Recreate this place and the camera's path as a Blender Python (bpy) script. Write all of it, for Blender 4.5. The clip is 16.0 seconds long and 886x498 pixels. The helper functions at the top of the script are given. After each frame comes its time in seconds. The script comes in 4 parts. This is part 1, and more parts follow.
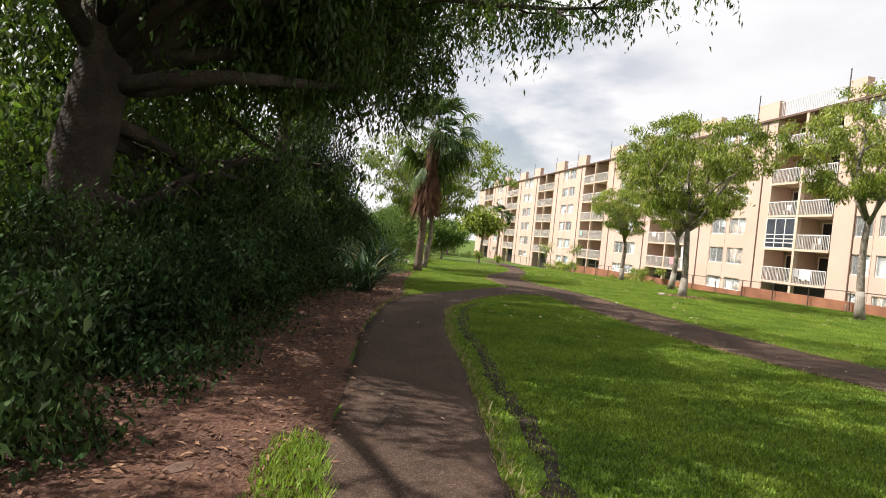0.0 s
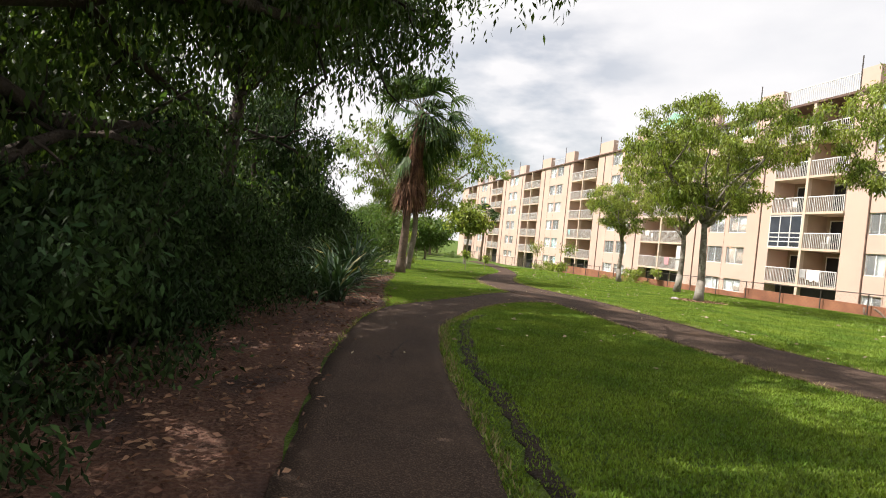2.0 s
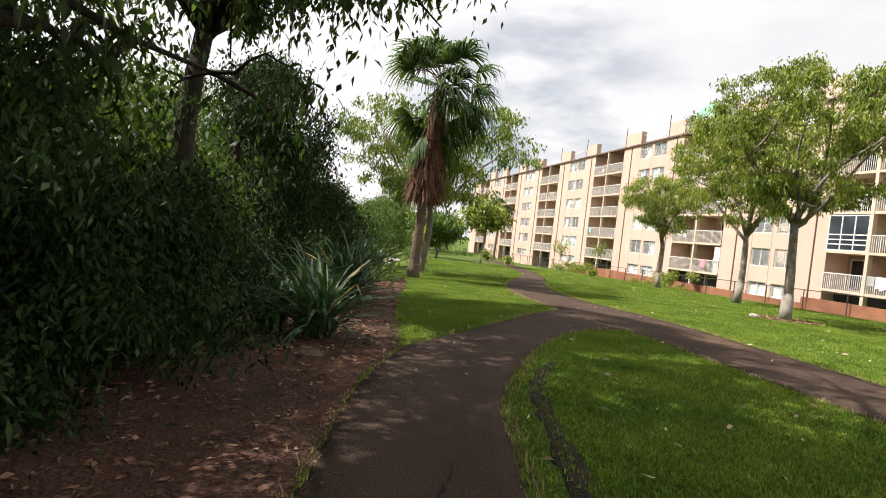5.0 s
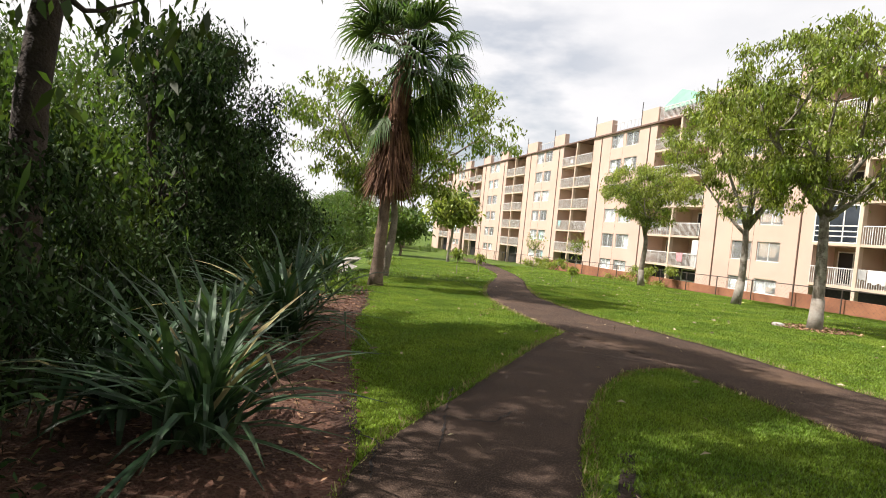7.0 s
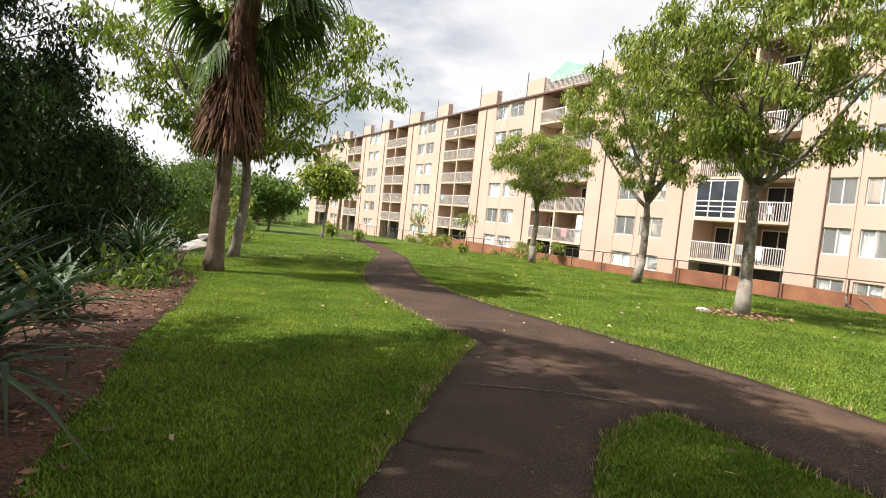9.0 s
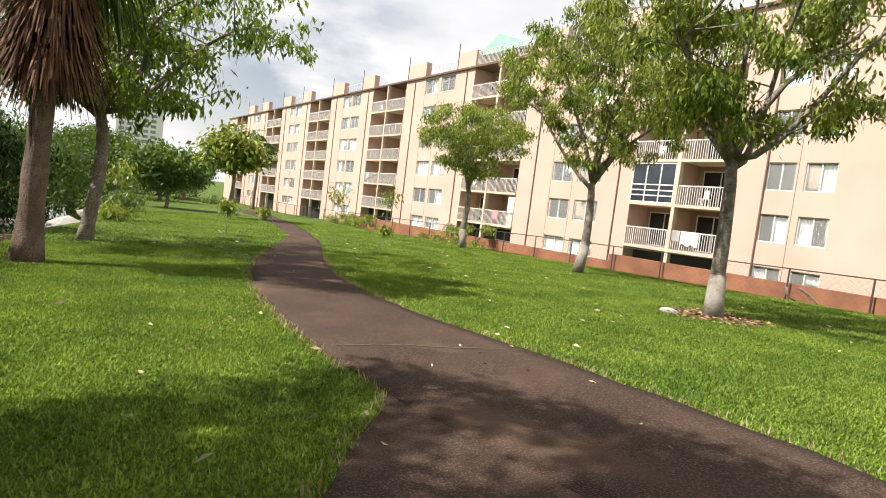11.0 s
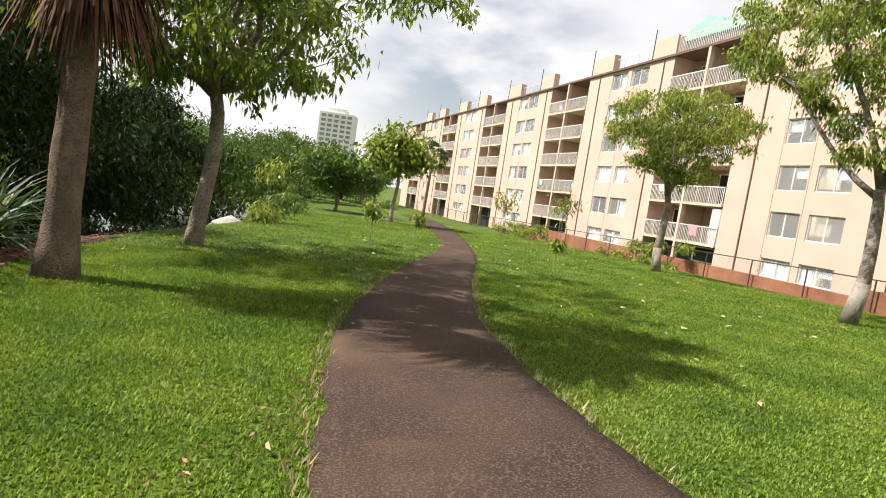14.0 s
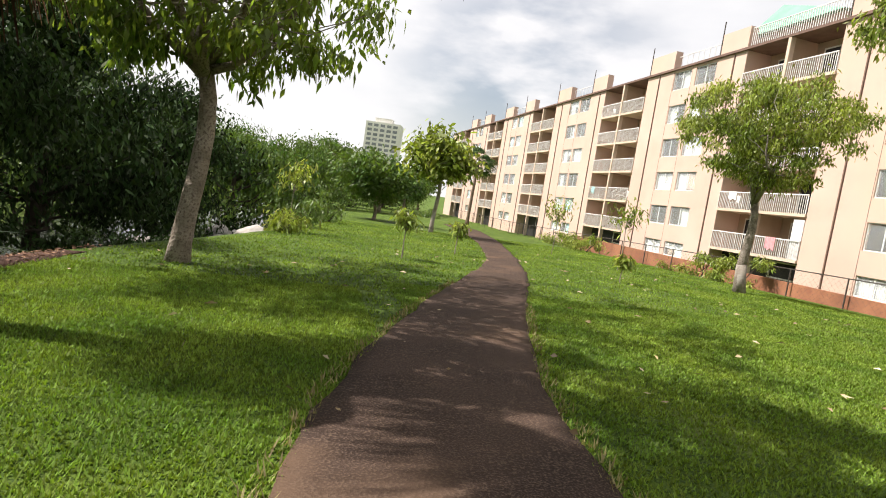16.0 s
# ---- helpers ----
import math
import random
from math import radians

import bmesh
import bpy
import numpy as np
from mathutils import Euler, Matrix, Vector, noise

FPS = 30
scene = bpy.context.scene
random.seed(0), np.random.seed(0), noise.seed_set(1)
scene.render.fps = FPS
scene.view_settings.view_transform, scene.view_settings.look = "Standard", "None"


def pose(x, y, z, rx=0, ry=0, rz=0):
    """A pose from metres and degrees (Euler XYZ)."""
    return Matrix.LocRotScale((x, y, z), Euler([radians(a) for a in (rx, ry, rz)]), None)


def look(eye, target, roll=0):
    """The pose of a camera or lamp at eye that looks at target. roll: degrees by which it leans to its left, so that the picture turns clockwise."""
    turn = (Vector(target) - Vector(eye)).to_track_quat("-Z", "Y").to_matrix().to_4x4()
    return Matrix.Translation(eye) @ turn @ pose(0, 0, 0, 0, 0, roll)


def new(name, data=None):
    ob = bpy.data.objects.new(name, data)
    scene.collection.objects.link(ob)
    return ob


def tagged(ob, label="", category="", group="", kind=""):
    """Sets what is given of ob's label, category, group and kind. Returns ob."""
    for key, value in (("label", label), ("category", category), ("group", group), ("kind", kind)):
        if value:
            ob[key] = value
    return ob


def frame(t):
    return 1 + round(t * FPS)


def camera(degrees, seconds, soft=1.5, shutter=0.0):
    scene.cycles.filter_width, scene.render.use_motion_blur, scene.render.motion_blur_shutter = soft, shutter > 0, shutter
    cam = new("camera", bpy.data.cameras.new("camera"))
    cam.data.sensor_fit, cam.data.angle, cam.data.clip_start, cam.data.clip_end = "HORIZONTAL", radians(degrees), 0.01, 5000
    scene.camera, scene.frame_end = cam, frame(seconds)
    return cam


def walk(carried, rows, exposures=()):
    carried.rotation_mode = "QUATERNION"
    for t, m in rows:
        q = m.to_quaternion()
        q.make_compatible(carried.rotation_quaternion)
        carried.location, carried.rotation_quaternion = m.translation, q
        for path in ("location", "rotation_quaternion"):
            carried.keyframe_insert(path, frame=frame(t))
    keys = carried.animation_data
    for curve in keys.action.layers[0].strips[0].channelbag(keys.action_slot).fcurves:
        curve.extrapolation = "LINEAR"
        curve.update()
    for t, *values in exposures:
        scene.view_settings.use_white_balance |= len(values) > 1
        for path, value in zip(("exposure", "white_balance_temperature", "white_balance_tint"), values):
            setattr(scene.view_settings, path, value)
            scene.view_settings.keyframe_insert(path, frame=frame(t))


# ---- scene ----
# Camera and walk
EXPOSURES = [(0, 0.93, 6600, 12.5), (16, 0.95, 6600, 12.5)]
cam = camera(76.18, 16.0, 1.0)
ROWS = [
    (0, 0.398, -0.221, 1.698, -11.03, -1.24, -5.65),
    (0.5, 0.538, 0.621, 1.645, -12.33, -1.04, -5.54),
    (1, 0.650, 1.449, 1.606, -13.38, -0.80, -5.13),
    (1.5, 0.740, 2.251, 1.581, -13.08, -0.74, -5.17),
    (2, 0.835, 3.029, 1.569, -12.92, -1.06, -5.66),
    (2.5, 0.926, 3.781, 1.552, -12.56, -1.14, -5.56),
    (3, 1.015, 4.502, 1.535, -12.47, -1.35, -6.08),
    (3.5, 1.081, 5.221, 1.520, -12.34, -1.42, -6.15),
    (4, 1.156, 5.975, 1.524, -12.07, -1.46, -6.44),
    (6.5, 1.641, 10.117, 1.743, -12.80, -1.77, -5.87),
    (7, 1.837, 11.040, 1.749, -16.00, -1.76, -5.59),
    (7.5, 2.126, 12.022, 1.729, -19.63, -1.82, -5.63),
    (8, 2.476, 13.001, 1.692, -22.49, -2.28, -6.33),
    (8.5, 2.864, 13.913, 1.641, -25.12, -2.60, -5.89),
    (9, 3.305, 14.711, 1.594, -28.10, -2.98, -5.91),
    (9.5, 3.755, 15.410, 1.563, -31.75, -3.36, -5.73),
    (12, 5.880, 18.511, 1.558, -35.65, -4.29, -7.11),
    (12.5, 6.280, 19.139, 1.547, -31.73, -4.53, -7.50),
    (13, 6.644, 19.796, 1.539, -27.24, -4.87, -7.78),
    (13.5, 6.956, 20.484, 1.527, -22.72, -5.04, -8.07),
    (14, 7.226, 21.196, 1.506, -17.88, -5.55, -8.42),
    (14.5, 7.471, 21.896, 1.480, -15.59, -5.61, -8.38),
    (15, 7.702, 22.543, 1.458, -14.84, -5.43, -8.46),
    (15.5, 7.886, 23.151, 1.444, -14.47, -5.37, -8.34),
    (16, 8.041, 23.747, 1.441, -13.32, -5.31, -8.49),
]
walk(cam, [(t, pose(x, y, z, 90 + pitch, roll, yaw)) for t, x, y, z, yaw, pitch, roll in ROWS], EXPOSURES)

# World, sun and sky
SUN_FROM = Vector((-0.58, 0.16, 0.8)).normalized()
world = bpy.data.worlds.new("world")
scene.world = world
world.use_nodes = True
wn, wl = world.node_tree.nodes, world.node_tree.links
wn.clear()
w_out = wn.new("ShaderNodeOutputWorld")
w_bg = wn.new("ShaderNodeBackground")
w_sky = wn.new("ShaderNodeTexSky")
w_sky.sky_type = "NISHITA"
w_sky.sun_disc = False
w_sky.sun_elevation = math.asin(SUN_FROM.z)
w_sky.sun_rotation = math.atan2(SUN_FROM.x, SUN_FROM.y)
w_sky.air_density, w_sky.dust_density = 1.2, 1.5
w_co = wn.new("ShaderNodeTexCoord")
w_map = wn.new("ShaderNodeMapping")
w_map.inputs["Scale"].default_value = (1.0, 1.0, 2.6)
w_map.inputs["Location"].default_value = (0.35, 0.1, 0.2)
w_noise = wn.new("ShaderNodeTexNoise")
w_noise.inputs["Scale"].default_value = 2.3
w_noise.inputs["Detail"].default_value = 7
w_noise.inputs["Roughness"].default_value = 0.52
w_ramp = wn.new("ShaderNodeValToRGB")
w_ramp.color_ramp.elements[0].position, w_ramp.color_ramp.elements[1].position = 0.38, 0.54
w_ramp.color_ramp.elements[0].color = (0.85, 0.85, 0.85, 1)
w_shade = wn.new("ShaderNodeTexNoise")
w_shade.inputs["Scale"].default_value = 1.7
w_shade.inputs["Detail"].default_value = 5
w_sramp = wn.new("ShaderNodeValToRGB")
w_sramp.color_ramp.elements[0].position, w_sramp.color_ramp.elements[1].position = 0.28, 0.5
w_sramp.color_ramp.elements[0].color = (9.2, 9.32, 9.5, 1)
w_sramp.color_ramp.elements[1].color = (9.9, 9.95, 10.0, 1)
w_mix = wn.new("ShaderNodeMix")
w_mix.data_type = "RGBA"
wl.new(w_co.outputs["Generated"], w_map.inputs["Vector"])
wl.new(w_map.outputs["Vector"], w_noise.inputs["Vector"])
wl.new(w_map.outputs["Vector"], w_shade.inputs["Vector"])
wl.new(w_noise.outputs["Fac"], w_ramp.inputs["Fac"])
wl.new(w_shade.outputs["Fac"], w_sramp.inputs["Fac"])
w_near = wn.new("ShaderNodeVectorMath")
w_near.operation = "DOT_PRODUCT"
w_near.inputs[1].default_value = Vector((0.335, 0.92, 0.215)).normalized()
wl.new(w_co.outputs["Generated"], w_near.inputs[0])
w_hole = wn.new("ShaderNodeMapRange")
w_hole.inputs["From Min"].default_value, w_hole.inputs["From Max"].default_value = 0.968, 0.998
w_hole.inputs["To Min"].default_value, w_hole.inputs["To Max"].default_value = 0.0, 0.6
wl.new(w_near.outputs["Value"], w_hole.inputs["Value"])
w_wisp = wn.new("ShaderNodeTexNoise")
w_wisp.inputs["Scale"].default_value, w_wisp.inputs["Detail"].default_value = 6.0, 6
wl.new(w_map.outputs["Vector"], w_wisp.inputs["Vector"])
w_tear = wn.new("ShaderNodeValToRGB")
w_tear.color_ramp.elements[0].position, w_tear.color_ramp.elements[1].position = 0.42, 0.62
wl.new(w_wisp.outputs["Fac"], w_tear.inputs["Fac"])
w_blue = wn.new("ShaderNodeMath")
w_blue.operation = "MULTIPLY"
wl.new(w_hole.outputs["Result"], w_blue.inputs[0])
wl.new(w_tear.outputs["Color"], w_blue.inputs[1])
w_cover = wn.new("ShaderNodeMath")
w_cover.operation, w_cover.use_clamp = "SUBTRACT", True
wl.new(w_ramp.outputs["Color"], w_cover.inputs[0])
wl.new(w_blue.outputs["Value"], w_cover.inputs[1])
wl.new(w_cover.outputs["Value"], w_mix.inputs["Factor"])
wl.new(w_sky.outputs["Color"], w_mix.inputs["A"])
wl.new(w_sramp.outputs["Color"], w_mix.inputs["B"])
wl.new(w_mix.outputs["Result"], w_bg.inputs["Color"])
w_bg.inputs["Strength"].default_value = 0.055
wl.new(w_bg.outputs["Background"], w_out.inputs["Surface"])
sun_data = bpy.data.lights.new("sun", "SUN")
sun_data.energy, sun_data.angle, sun_data.color = 5.0, radians(0.6), (1.0, 0.95, 0.88)
sun = new("sun", sun_data)
sun.matrix_world = look(SUN_FROM * 60, (0, 0, 0))


# ---- materials ----
def material(name, c1, c2, scale=6.0, rough=0.8, bump=0.3, fine=60.0, metal=0.0, c3=None, island=0.0, translucent=0.0,
             stain=None, stain_scale=0.6, stain_lo=0.55, stain_hi=0.7, bump_dist=0.01, spec=0.35):
    """Two-scale procedural surface: a coarse blend of c1 and c2, fine grain, optional stains, and a bump."""
    m = bpy.data.materials.new(name)
    m.use_nodes = True
    n, l = m.node_tree.nodes, m.node_tree.links
    b = n["Principled BSDF"]
    co = n.new("ShaderNodeTexCoord")
    geo = n.new("ShaderNodeNewGeometry")
    big = n.new("ShaderNodeTexNoise")
    big.inputs["Scale"].default_value, big.inputs["Detail"].default_value = scale, 5
    small = n.new("ShaderNodeTexNoise")
    small.inputs["Scale"].default_value, small.inputs["Detail"].default_value = fine, 4
    l.new(geo.outputs["Position"], big.inputs["Vector"])
    l.new(geo.outputs["Position"], small.inputs["Vector"])
    r = n.new("ShaderNodeValToRGB")
    r.color_ramp.elements[0].position, r.color_ramp.elements[1].position = 0.35, 0.65
    r.color_ramp.elements[0].color, r.color_ramp.elements[1].color = (*c1, 1), (*c2, 1)
    l.new(big.outputs["Fac"], r.inputs["Fac"])
    last = r.outputs["Color"]
    if c3:
        r2 = n.new("ShaderNodeMix")
        r2.data_type = "RGBA"
        sr = n.new("ShaderNodeValToRGB")
        sr.color_ramp.elements[0].position, sr.color_ramp.elements[1].position = 0.48, 0.66
        l.new(small.outputs["Fac"], sr.inputs["Fac"])
        l.new(sr.outputs["Color"], r2.inputs["Factor"])
        l.new(last, r2.inputs["A"])
        r2.inputs["B"].default_value = (*c3, 1)
        last = r2.outputs["Result"]
    if stain:
        sn = n.new("ShaderNodeTexNoise")
        sn.inputs["Scale"].default_value, sn.inputs["Detail"].default_value = stain_scale, 6
        l.new(geo.outputs["Position"], sn.inputs["Vector"])
        sr = n.new("ShaderNodeValToRGB")
        sr.color_ramp.elements[0].position, sr.color_ramp.elements[1].position = stain_lo, stain_hi
        l.new(sn.outputs["Fac"], sr.inputs["Fac"])
        sm = n.new("ShaderNodeMix")
        sm.data_type = "RGBA"
        l.new(sr.outputs["Color"], sm.inputs["Factor"])
        l.new(last, sm.inputs["A"])
        sm.inputs["B"].default_value = (*stain, 1)
        last = sm.outputs["Result"]
    if island:
        hsv = n.new("ShaderNodeHueSaturation")
        mr = n.new("ShaderNodeMapRange")
        mr.inputs["To Min"].default_value, mr.inputs["To Max"].default_value = 1 - island, 1 + island
        l.new(geo.outputs["Random Per Island"], mr.inputs["Value"])
        l.new(mr.outputs["Result"], hsv.inputs["Value"])
        hr = n.new("ShaderNodeMapRange")
        hr.inputs["To Min"].default_value, hr.inputs["To Max"].default_value = 0.485, 0.51
        l.new(geo.outputs["Random Per Island"], hr.inputs["Value"])
        l.new(hr.outputs["Result"], hsv.inputs["Hue"])
        l.new(last, hsv.inputs["Color"])
        last = hsv.outputs["Color"]
    l.new(last, b.inputs["Base Color"])
    b.inputs["Roughness"].default_value, b.inputs["Metallic"].default_value = rough, metal
    b.inputs["Specular IOR Level"].default_value = spec
    if bump:
        bn = n.new("ShaderNodeBump")
        bn.inputs["Strength"].default_value, bn.inputs["Distance"].default_value = bump, bump_dist
        l.new(small.outputs["Fac"], bn.inputs["Height"])
        l.new(bn.outputs["Normal"], b.inputs["Normal"])
    if translucent:
        tr = n.new("ShaderNodeBsdfTranslucent")
        gain = n.new("ShaderNodeMix")
        gain.data_type, gain.blend_type = "RGBA", "MULTIPLY"
        gain.inputs["Factor"].default_value = 1.0
        gain.inputs["B"].default_value = (1.5, 1.5, 0.7, 1)
        l.new(last, gain.inputs["A"])
        l.new(gain.outputs["Result"], tr.inputs["Color"])
        mx = n.new("ShaderNodeMixShader")
        mx.inputs["Fac"].default_value = translucent
        l.new(b.outputs["BSDF"], mx.inputs[1])
        l.new(tr.outputs["BSDF"], mx.inputs[2])
        l.new(mx.outputs["Shader"], n["Material Output"].inputs["Surface"])
    return m


GRASS = material("lawn_grass", (0.05, 0.085, 0.01), (0.09, 0.14, 0.016), 0.9, 0.85, 0.9, 38.0, c3=(0.025, 0.05, 0.008),
                 stain=(0.16, 0.19, 0.045), stain_scale=0.5, stain_lo=0.58, stain_hi=0.78, bump_dist=0.05, spec=0.15)
BLADE = material("grass_blades", (0.098, 0.168, 0.021), (0.175, 0.248, 0.034), 0.9, 0.6, 0, 30.0, island=0.5, translucent=0.3, spec=0.2)
DRYBLADE = material("dry_grass_blades", (0.2, 0.17, 0.08), (0.3, 0.26, 0.13), 2.0, 0.8, 0, 30.0, island=0.3, translucent=0.2)
ASPHALT = material("worn_asphalt", (0.031, 0.02, 0.0155), (0.052, 0.033, 0.024), 1.1, 0.88, 1.0, 60.0, c3=(0.105, 0.072, 0.053),
                   stain=(0.105, 0.066, 0.043), stain_scale=0.7, stain_lo=0.55, stain_hi=0.75, bump_dist=0.014, spec=0.14)
# Narrow path's asphalt: blotches kept duller to carry the tree's shade.
SHADEASPHALT = material("shade_toned_asphalt", (0.033, 0.0215, 0.0165), (0.056, 0.036, 0.026), 1.3, 0.87, 1.0, 76.0, c3=(0.105, 0.071, 0.052),
                       stain=(0.06, 0.04, 0.03), stain_scale=0.8, stain_lo=0.58, stain_hi=0.78, bump_dist=0.014, spec=0.14)
CRACK = material("crack_dirt", (0.012, 0.009, 0.008), (0.02, 0.015, 0.012), 5, 0.95, 0.3)
SOIL = material("red_soil", (0.045, 0.018, 0.0105), (0.085, 0.037, 0.021), 1.4, 0.95, 1.0, 30.0, c3=(0.12, 0.065, 0.042),
                stain=(0.028, 0.013, 0.009), stain_scale=0.9, bump_dist=0.05)
SHADESOIL = material("shade_dark_soil", (0.016, 0.01, 0.007), (0.034, 0.02, 0.013), 3.0, 0.95, 1.0, 34.0, bump_dist=0.04)
LITTER = material("dead_leaf_litter", (0.1, 0.045, 0.024), (0.26, 0.15, 0.09), 3.0, 0.85, 0, island=0.45)
MULCH = material("tan_wood_mulch", (0.17, 0.09, 0.05), (0.32, 0.19, 0.12), 4.0, 0.9, 0, island=0.4)
PALE_LEAF = material("fallen_pale_leaf", (0.3, 0.22, 0.11), (0.46, 0.4, 0.27), 3.0, 0.7, 0, island=0.3)
STUCCO = material("peach_stucco", (0.5, 0.362, 0.295), (0.555, 0.405, 0.335), 0.5, 0.9, 0.25, 45.0, stain=(0.51, 0.365, 0.275), stain_scale=0.25, stain_lo=0.5, stain_hi=0.9, bump_dist=0.006)
# Back walls and dividers of the bays: even tan, darker than STUCCO.
RECESS = material("tan_recess_wall", (0.33, 0.24, 0.17), (0.4, 0.3, 0.22), 0.8, 0.9, 0.2)
WHITE = material("white_paint", (0.6, 0.59, 0.57), (0.7, 0.69, 0.67), 2.0, 0.5, 0.05, spec=0.4)
CREAM = material("cream_paint", (0.5, 0.39, 0.3), (0.58, 0.46, 0.36), 1.5, 0.75, 0.1)
TRIMDARK = material("brown_fascia", (0.11, 0.065, 0.05), (0.16, 0.1, 0.075), 2, 0.7, 0.1)
DARKMETAL = material("dark_metal", (0.07, 0.06, 0.055), (0.11, 0.095, 0.085), 6, 0.55, 0.1, metal=0.6)
CURTAIN = material("window_curtain", (0.27, 0.27, 0.26), (0.45, 0.44, 0.42), 1.5, 0.9, 0.2, 12.0, island=0.2)
TEALCURTAIN = material("teal_curtain", (0.25, 0.42, 0.42), (0.4, 0.55, 0.53), 1.5, 0.9, 0.2, 12.0)
# Near-black that stands for the shade of rooms and the crawl space.
ROOMSHADE = material("interior_shade", (0.012, 0.012, 0.014), (0.03, 0.028, 0.028), 0.7, 0.6, 0)
REDDIRT = material("red_dirt_stained_concrete", (0.2, 0.085, 0.05), (0.33, 0.145, 0.08), 0.8, 0.95, 0.5, 22.0, stain=(0.25, 0.1, 0.06), stain_scale=0.9, bump_dist=0.02)
TINTGLASS = material("tinted_glass", (0.018, 0.022, 0.03), (0.04, 0.048, 0.06), 0.8, 0.06, 0, spec=0.5)
GREENROOF = material("pale_green_roof", (0.15, 0.3, 0.225), (0.19, 0.35, 0.265), 1.0, 0.8, 0.1, spec=0.15)
REDPLASTIC = material("red_plastic", (0.5, 0.045, 0.03), (0.58, 0.06, 0.04), 3, 0.4, 0)
BARK = material("grey_bark", (0.19, 0.155, 0.12), (0.33, 0.28, 0.23), 3.5, 0.95, 1.0, 26.0, c3=(0.13, 0.1, 0.08), bump_dist=0.03)
LICHENBARK = material("pale_lichen_bark", (0.14, 0.118, 0.093), (0.25, 0.215, 0.175), 3.0, 0.95, 1.0, 22.0, c3=(0.11, 0.085, 0.065),
                      stain=(0.28, 0.255, 0.215), stain_scale=5.0, stain_lo=0.5, stain_hi=0.62, bump_dist=0.03)
WHITEBARK = material("whitewashed_bark", (0.165, 0.142, 0.115), (0.265, 0.238, 0.2), 5, 0.9, 0.8, 26.0, c3=(0.25, 0.21, 0.17), stain=(0.29, 0.27, 0.235), stain_scale=4.0, stain_lo=0.5, stain_hi=0.62, bump_dist=0.02)
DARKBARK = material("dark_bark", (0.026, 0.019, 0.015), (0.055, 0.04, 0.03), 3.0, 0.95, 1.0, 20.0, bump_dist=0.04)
PALMBARK = material("palm_bark", (0.13, 0.092, 0.066), (0.22, 0.16, 0.12), 5.0, 0.95, 1.0, 40.0, c3=(0.1, 0.065, 0.045), bump_dist=0.03)
SKIRT = material("dead_palm_fronds", (0.07, 0.028, 0.014), (0.17, 0.085, 0.045), 3.0, 0.85, 0, island=0.5)
LEAF_LIGHT = material("bright_leaves", (0.115, 0.165, 0.026), (0.245, 0.285, 0.06), 0.9, 0.45, 0, island=0.6, translucent=0.38, spec=0.4)
LEAF_OPEN = material("drooping_tree_leaves", (0.075, 0.13, 0.02), (0.165, 0.215, 0.042), 0.7, 0.45, 0, island=0.5, translucent=0.45, spec=0.4)
LEAF_MID = material("green_leaves", (0.058, 0.11, 0.021), (0.125, 0.18, 0.042), 0.8, 0.45, 0, island=0.4, translucent=0.35, spec=0.5)
LEAF_DARK = material("dark_leaves", (0.028, 0.056, 0.014), (0.062, 0.1, 0.024), 0.8, 0.5, 0, island=0.5, translucent=0.42, spec=0.3)
# Near-black green: the canopy's shade is put into the leaf colour.
LEAF_SHADE = material("shaded_shrub_leaves", (0.014, 0.03, 0.01), (0.032, 0.056, 0.015), 0.8, 0.75, 0, island=0.75, translucent=0.1, spec=0.12)
LEAF_FAR = material("far_foliage", (0.04, 0.085, 0.018), (0.1, 0.155, 0.03), 0.35, 0.6, 0, island=0.4, translucent=0.3, spec=0.3)
FROND = material("palm_fronds", (0.04, 0.08, 0.026), (0.085, 0.135, 0.045), 1.5, 0.55, 0, island=0.45, translucent=0.3, spec=0.3)
LILY = material("strap_leaves", (0.02, 0.048, 0.022), (0.05, 0.09, 0.036), 2.0, 0.48, 0, island=0.5, translucent=0.2, spec=0.35)
STONE = material("grey_stream_rock", (0.22, 0.2, 0.18), (0.36, 0.34, 0.31), 1.8, 0.8, 0.8, 14.0, stain=(0.1, 0.09, 0.075), bump_dist=0.03)
SOILSTONE = material("brown_stone", (0.09, 0.055, 0.038), (0.16, 0.1, 0.07), 4.0, 0.9, 0.8, 20.0)
TOWERWALL = material("pale_concrete", (0.62, 0.6, 0.56), (0.7, 0.68, 0.64), 0.05, 0.85, 0)
# Grey for the tower's window boxes, with the openings' shade coloured in.
TOWERDARK = material("tower_balcony_shade", (0.16, 0.17, 0.19), (0.24, 0.25, 0.27), 0.3, 0.6, 0)
WATER = material("stream_water", (0.03, 0.035, 0.03), (0.05, 0.055, 0.045), 1.0, 0.06, 0.25, 6.0, bump_dist=0.03, spec=0.6)

GLASS = bpy.data.materials.new("window_glass")
GLASS.use_nodes = True
_b = GLASS.node_tree.nodes["Principled BSDF"]
_b.inputs["Base Color"].default_value = (0.9, 0.95, 0.95, 1)
_b.inputs["Roughness"].default_value = 0.03
_b.inputs["Transmission Weight"].default_value = 0.92
_b.inputs["IOR"].default_value = 1.3


# ---- building helpers ----
def mesh_object(name, verts, faces, mat, parent=None, smooth=False, label=""):
    me = bpy.data.meshes.new(name)
    me.from_pydata([tuple(v) for v in verts], [], [tuple(f) for f in faces])
    me.materials.append(mat)
    if smooth:
        me.polygons.foreach_set("use_smooth", [True] * len(me.polygons))
    me.update()
    ob = new(name, me)
    ob.parent = parent
    return tagged(ob, label)


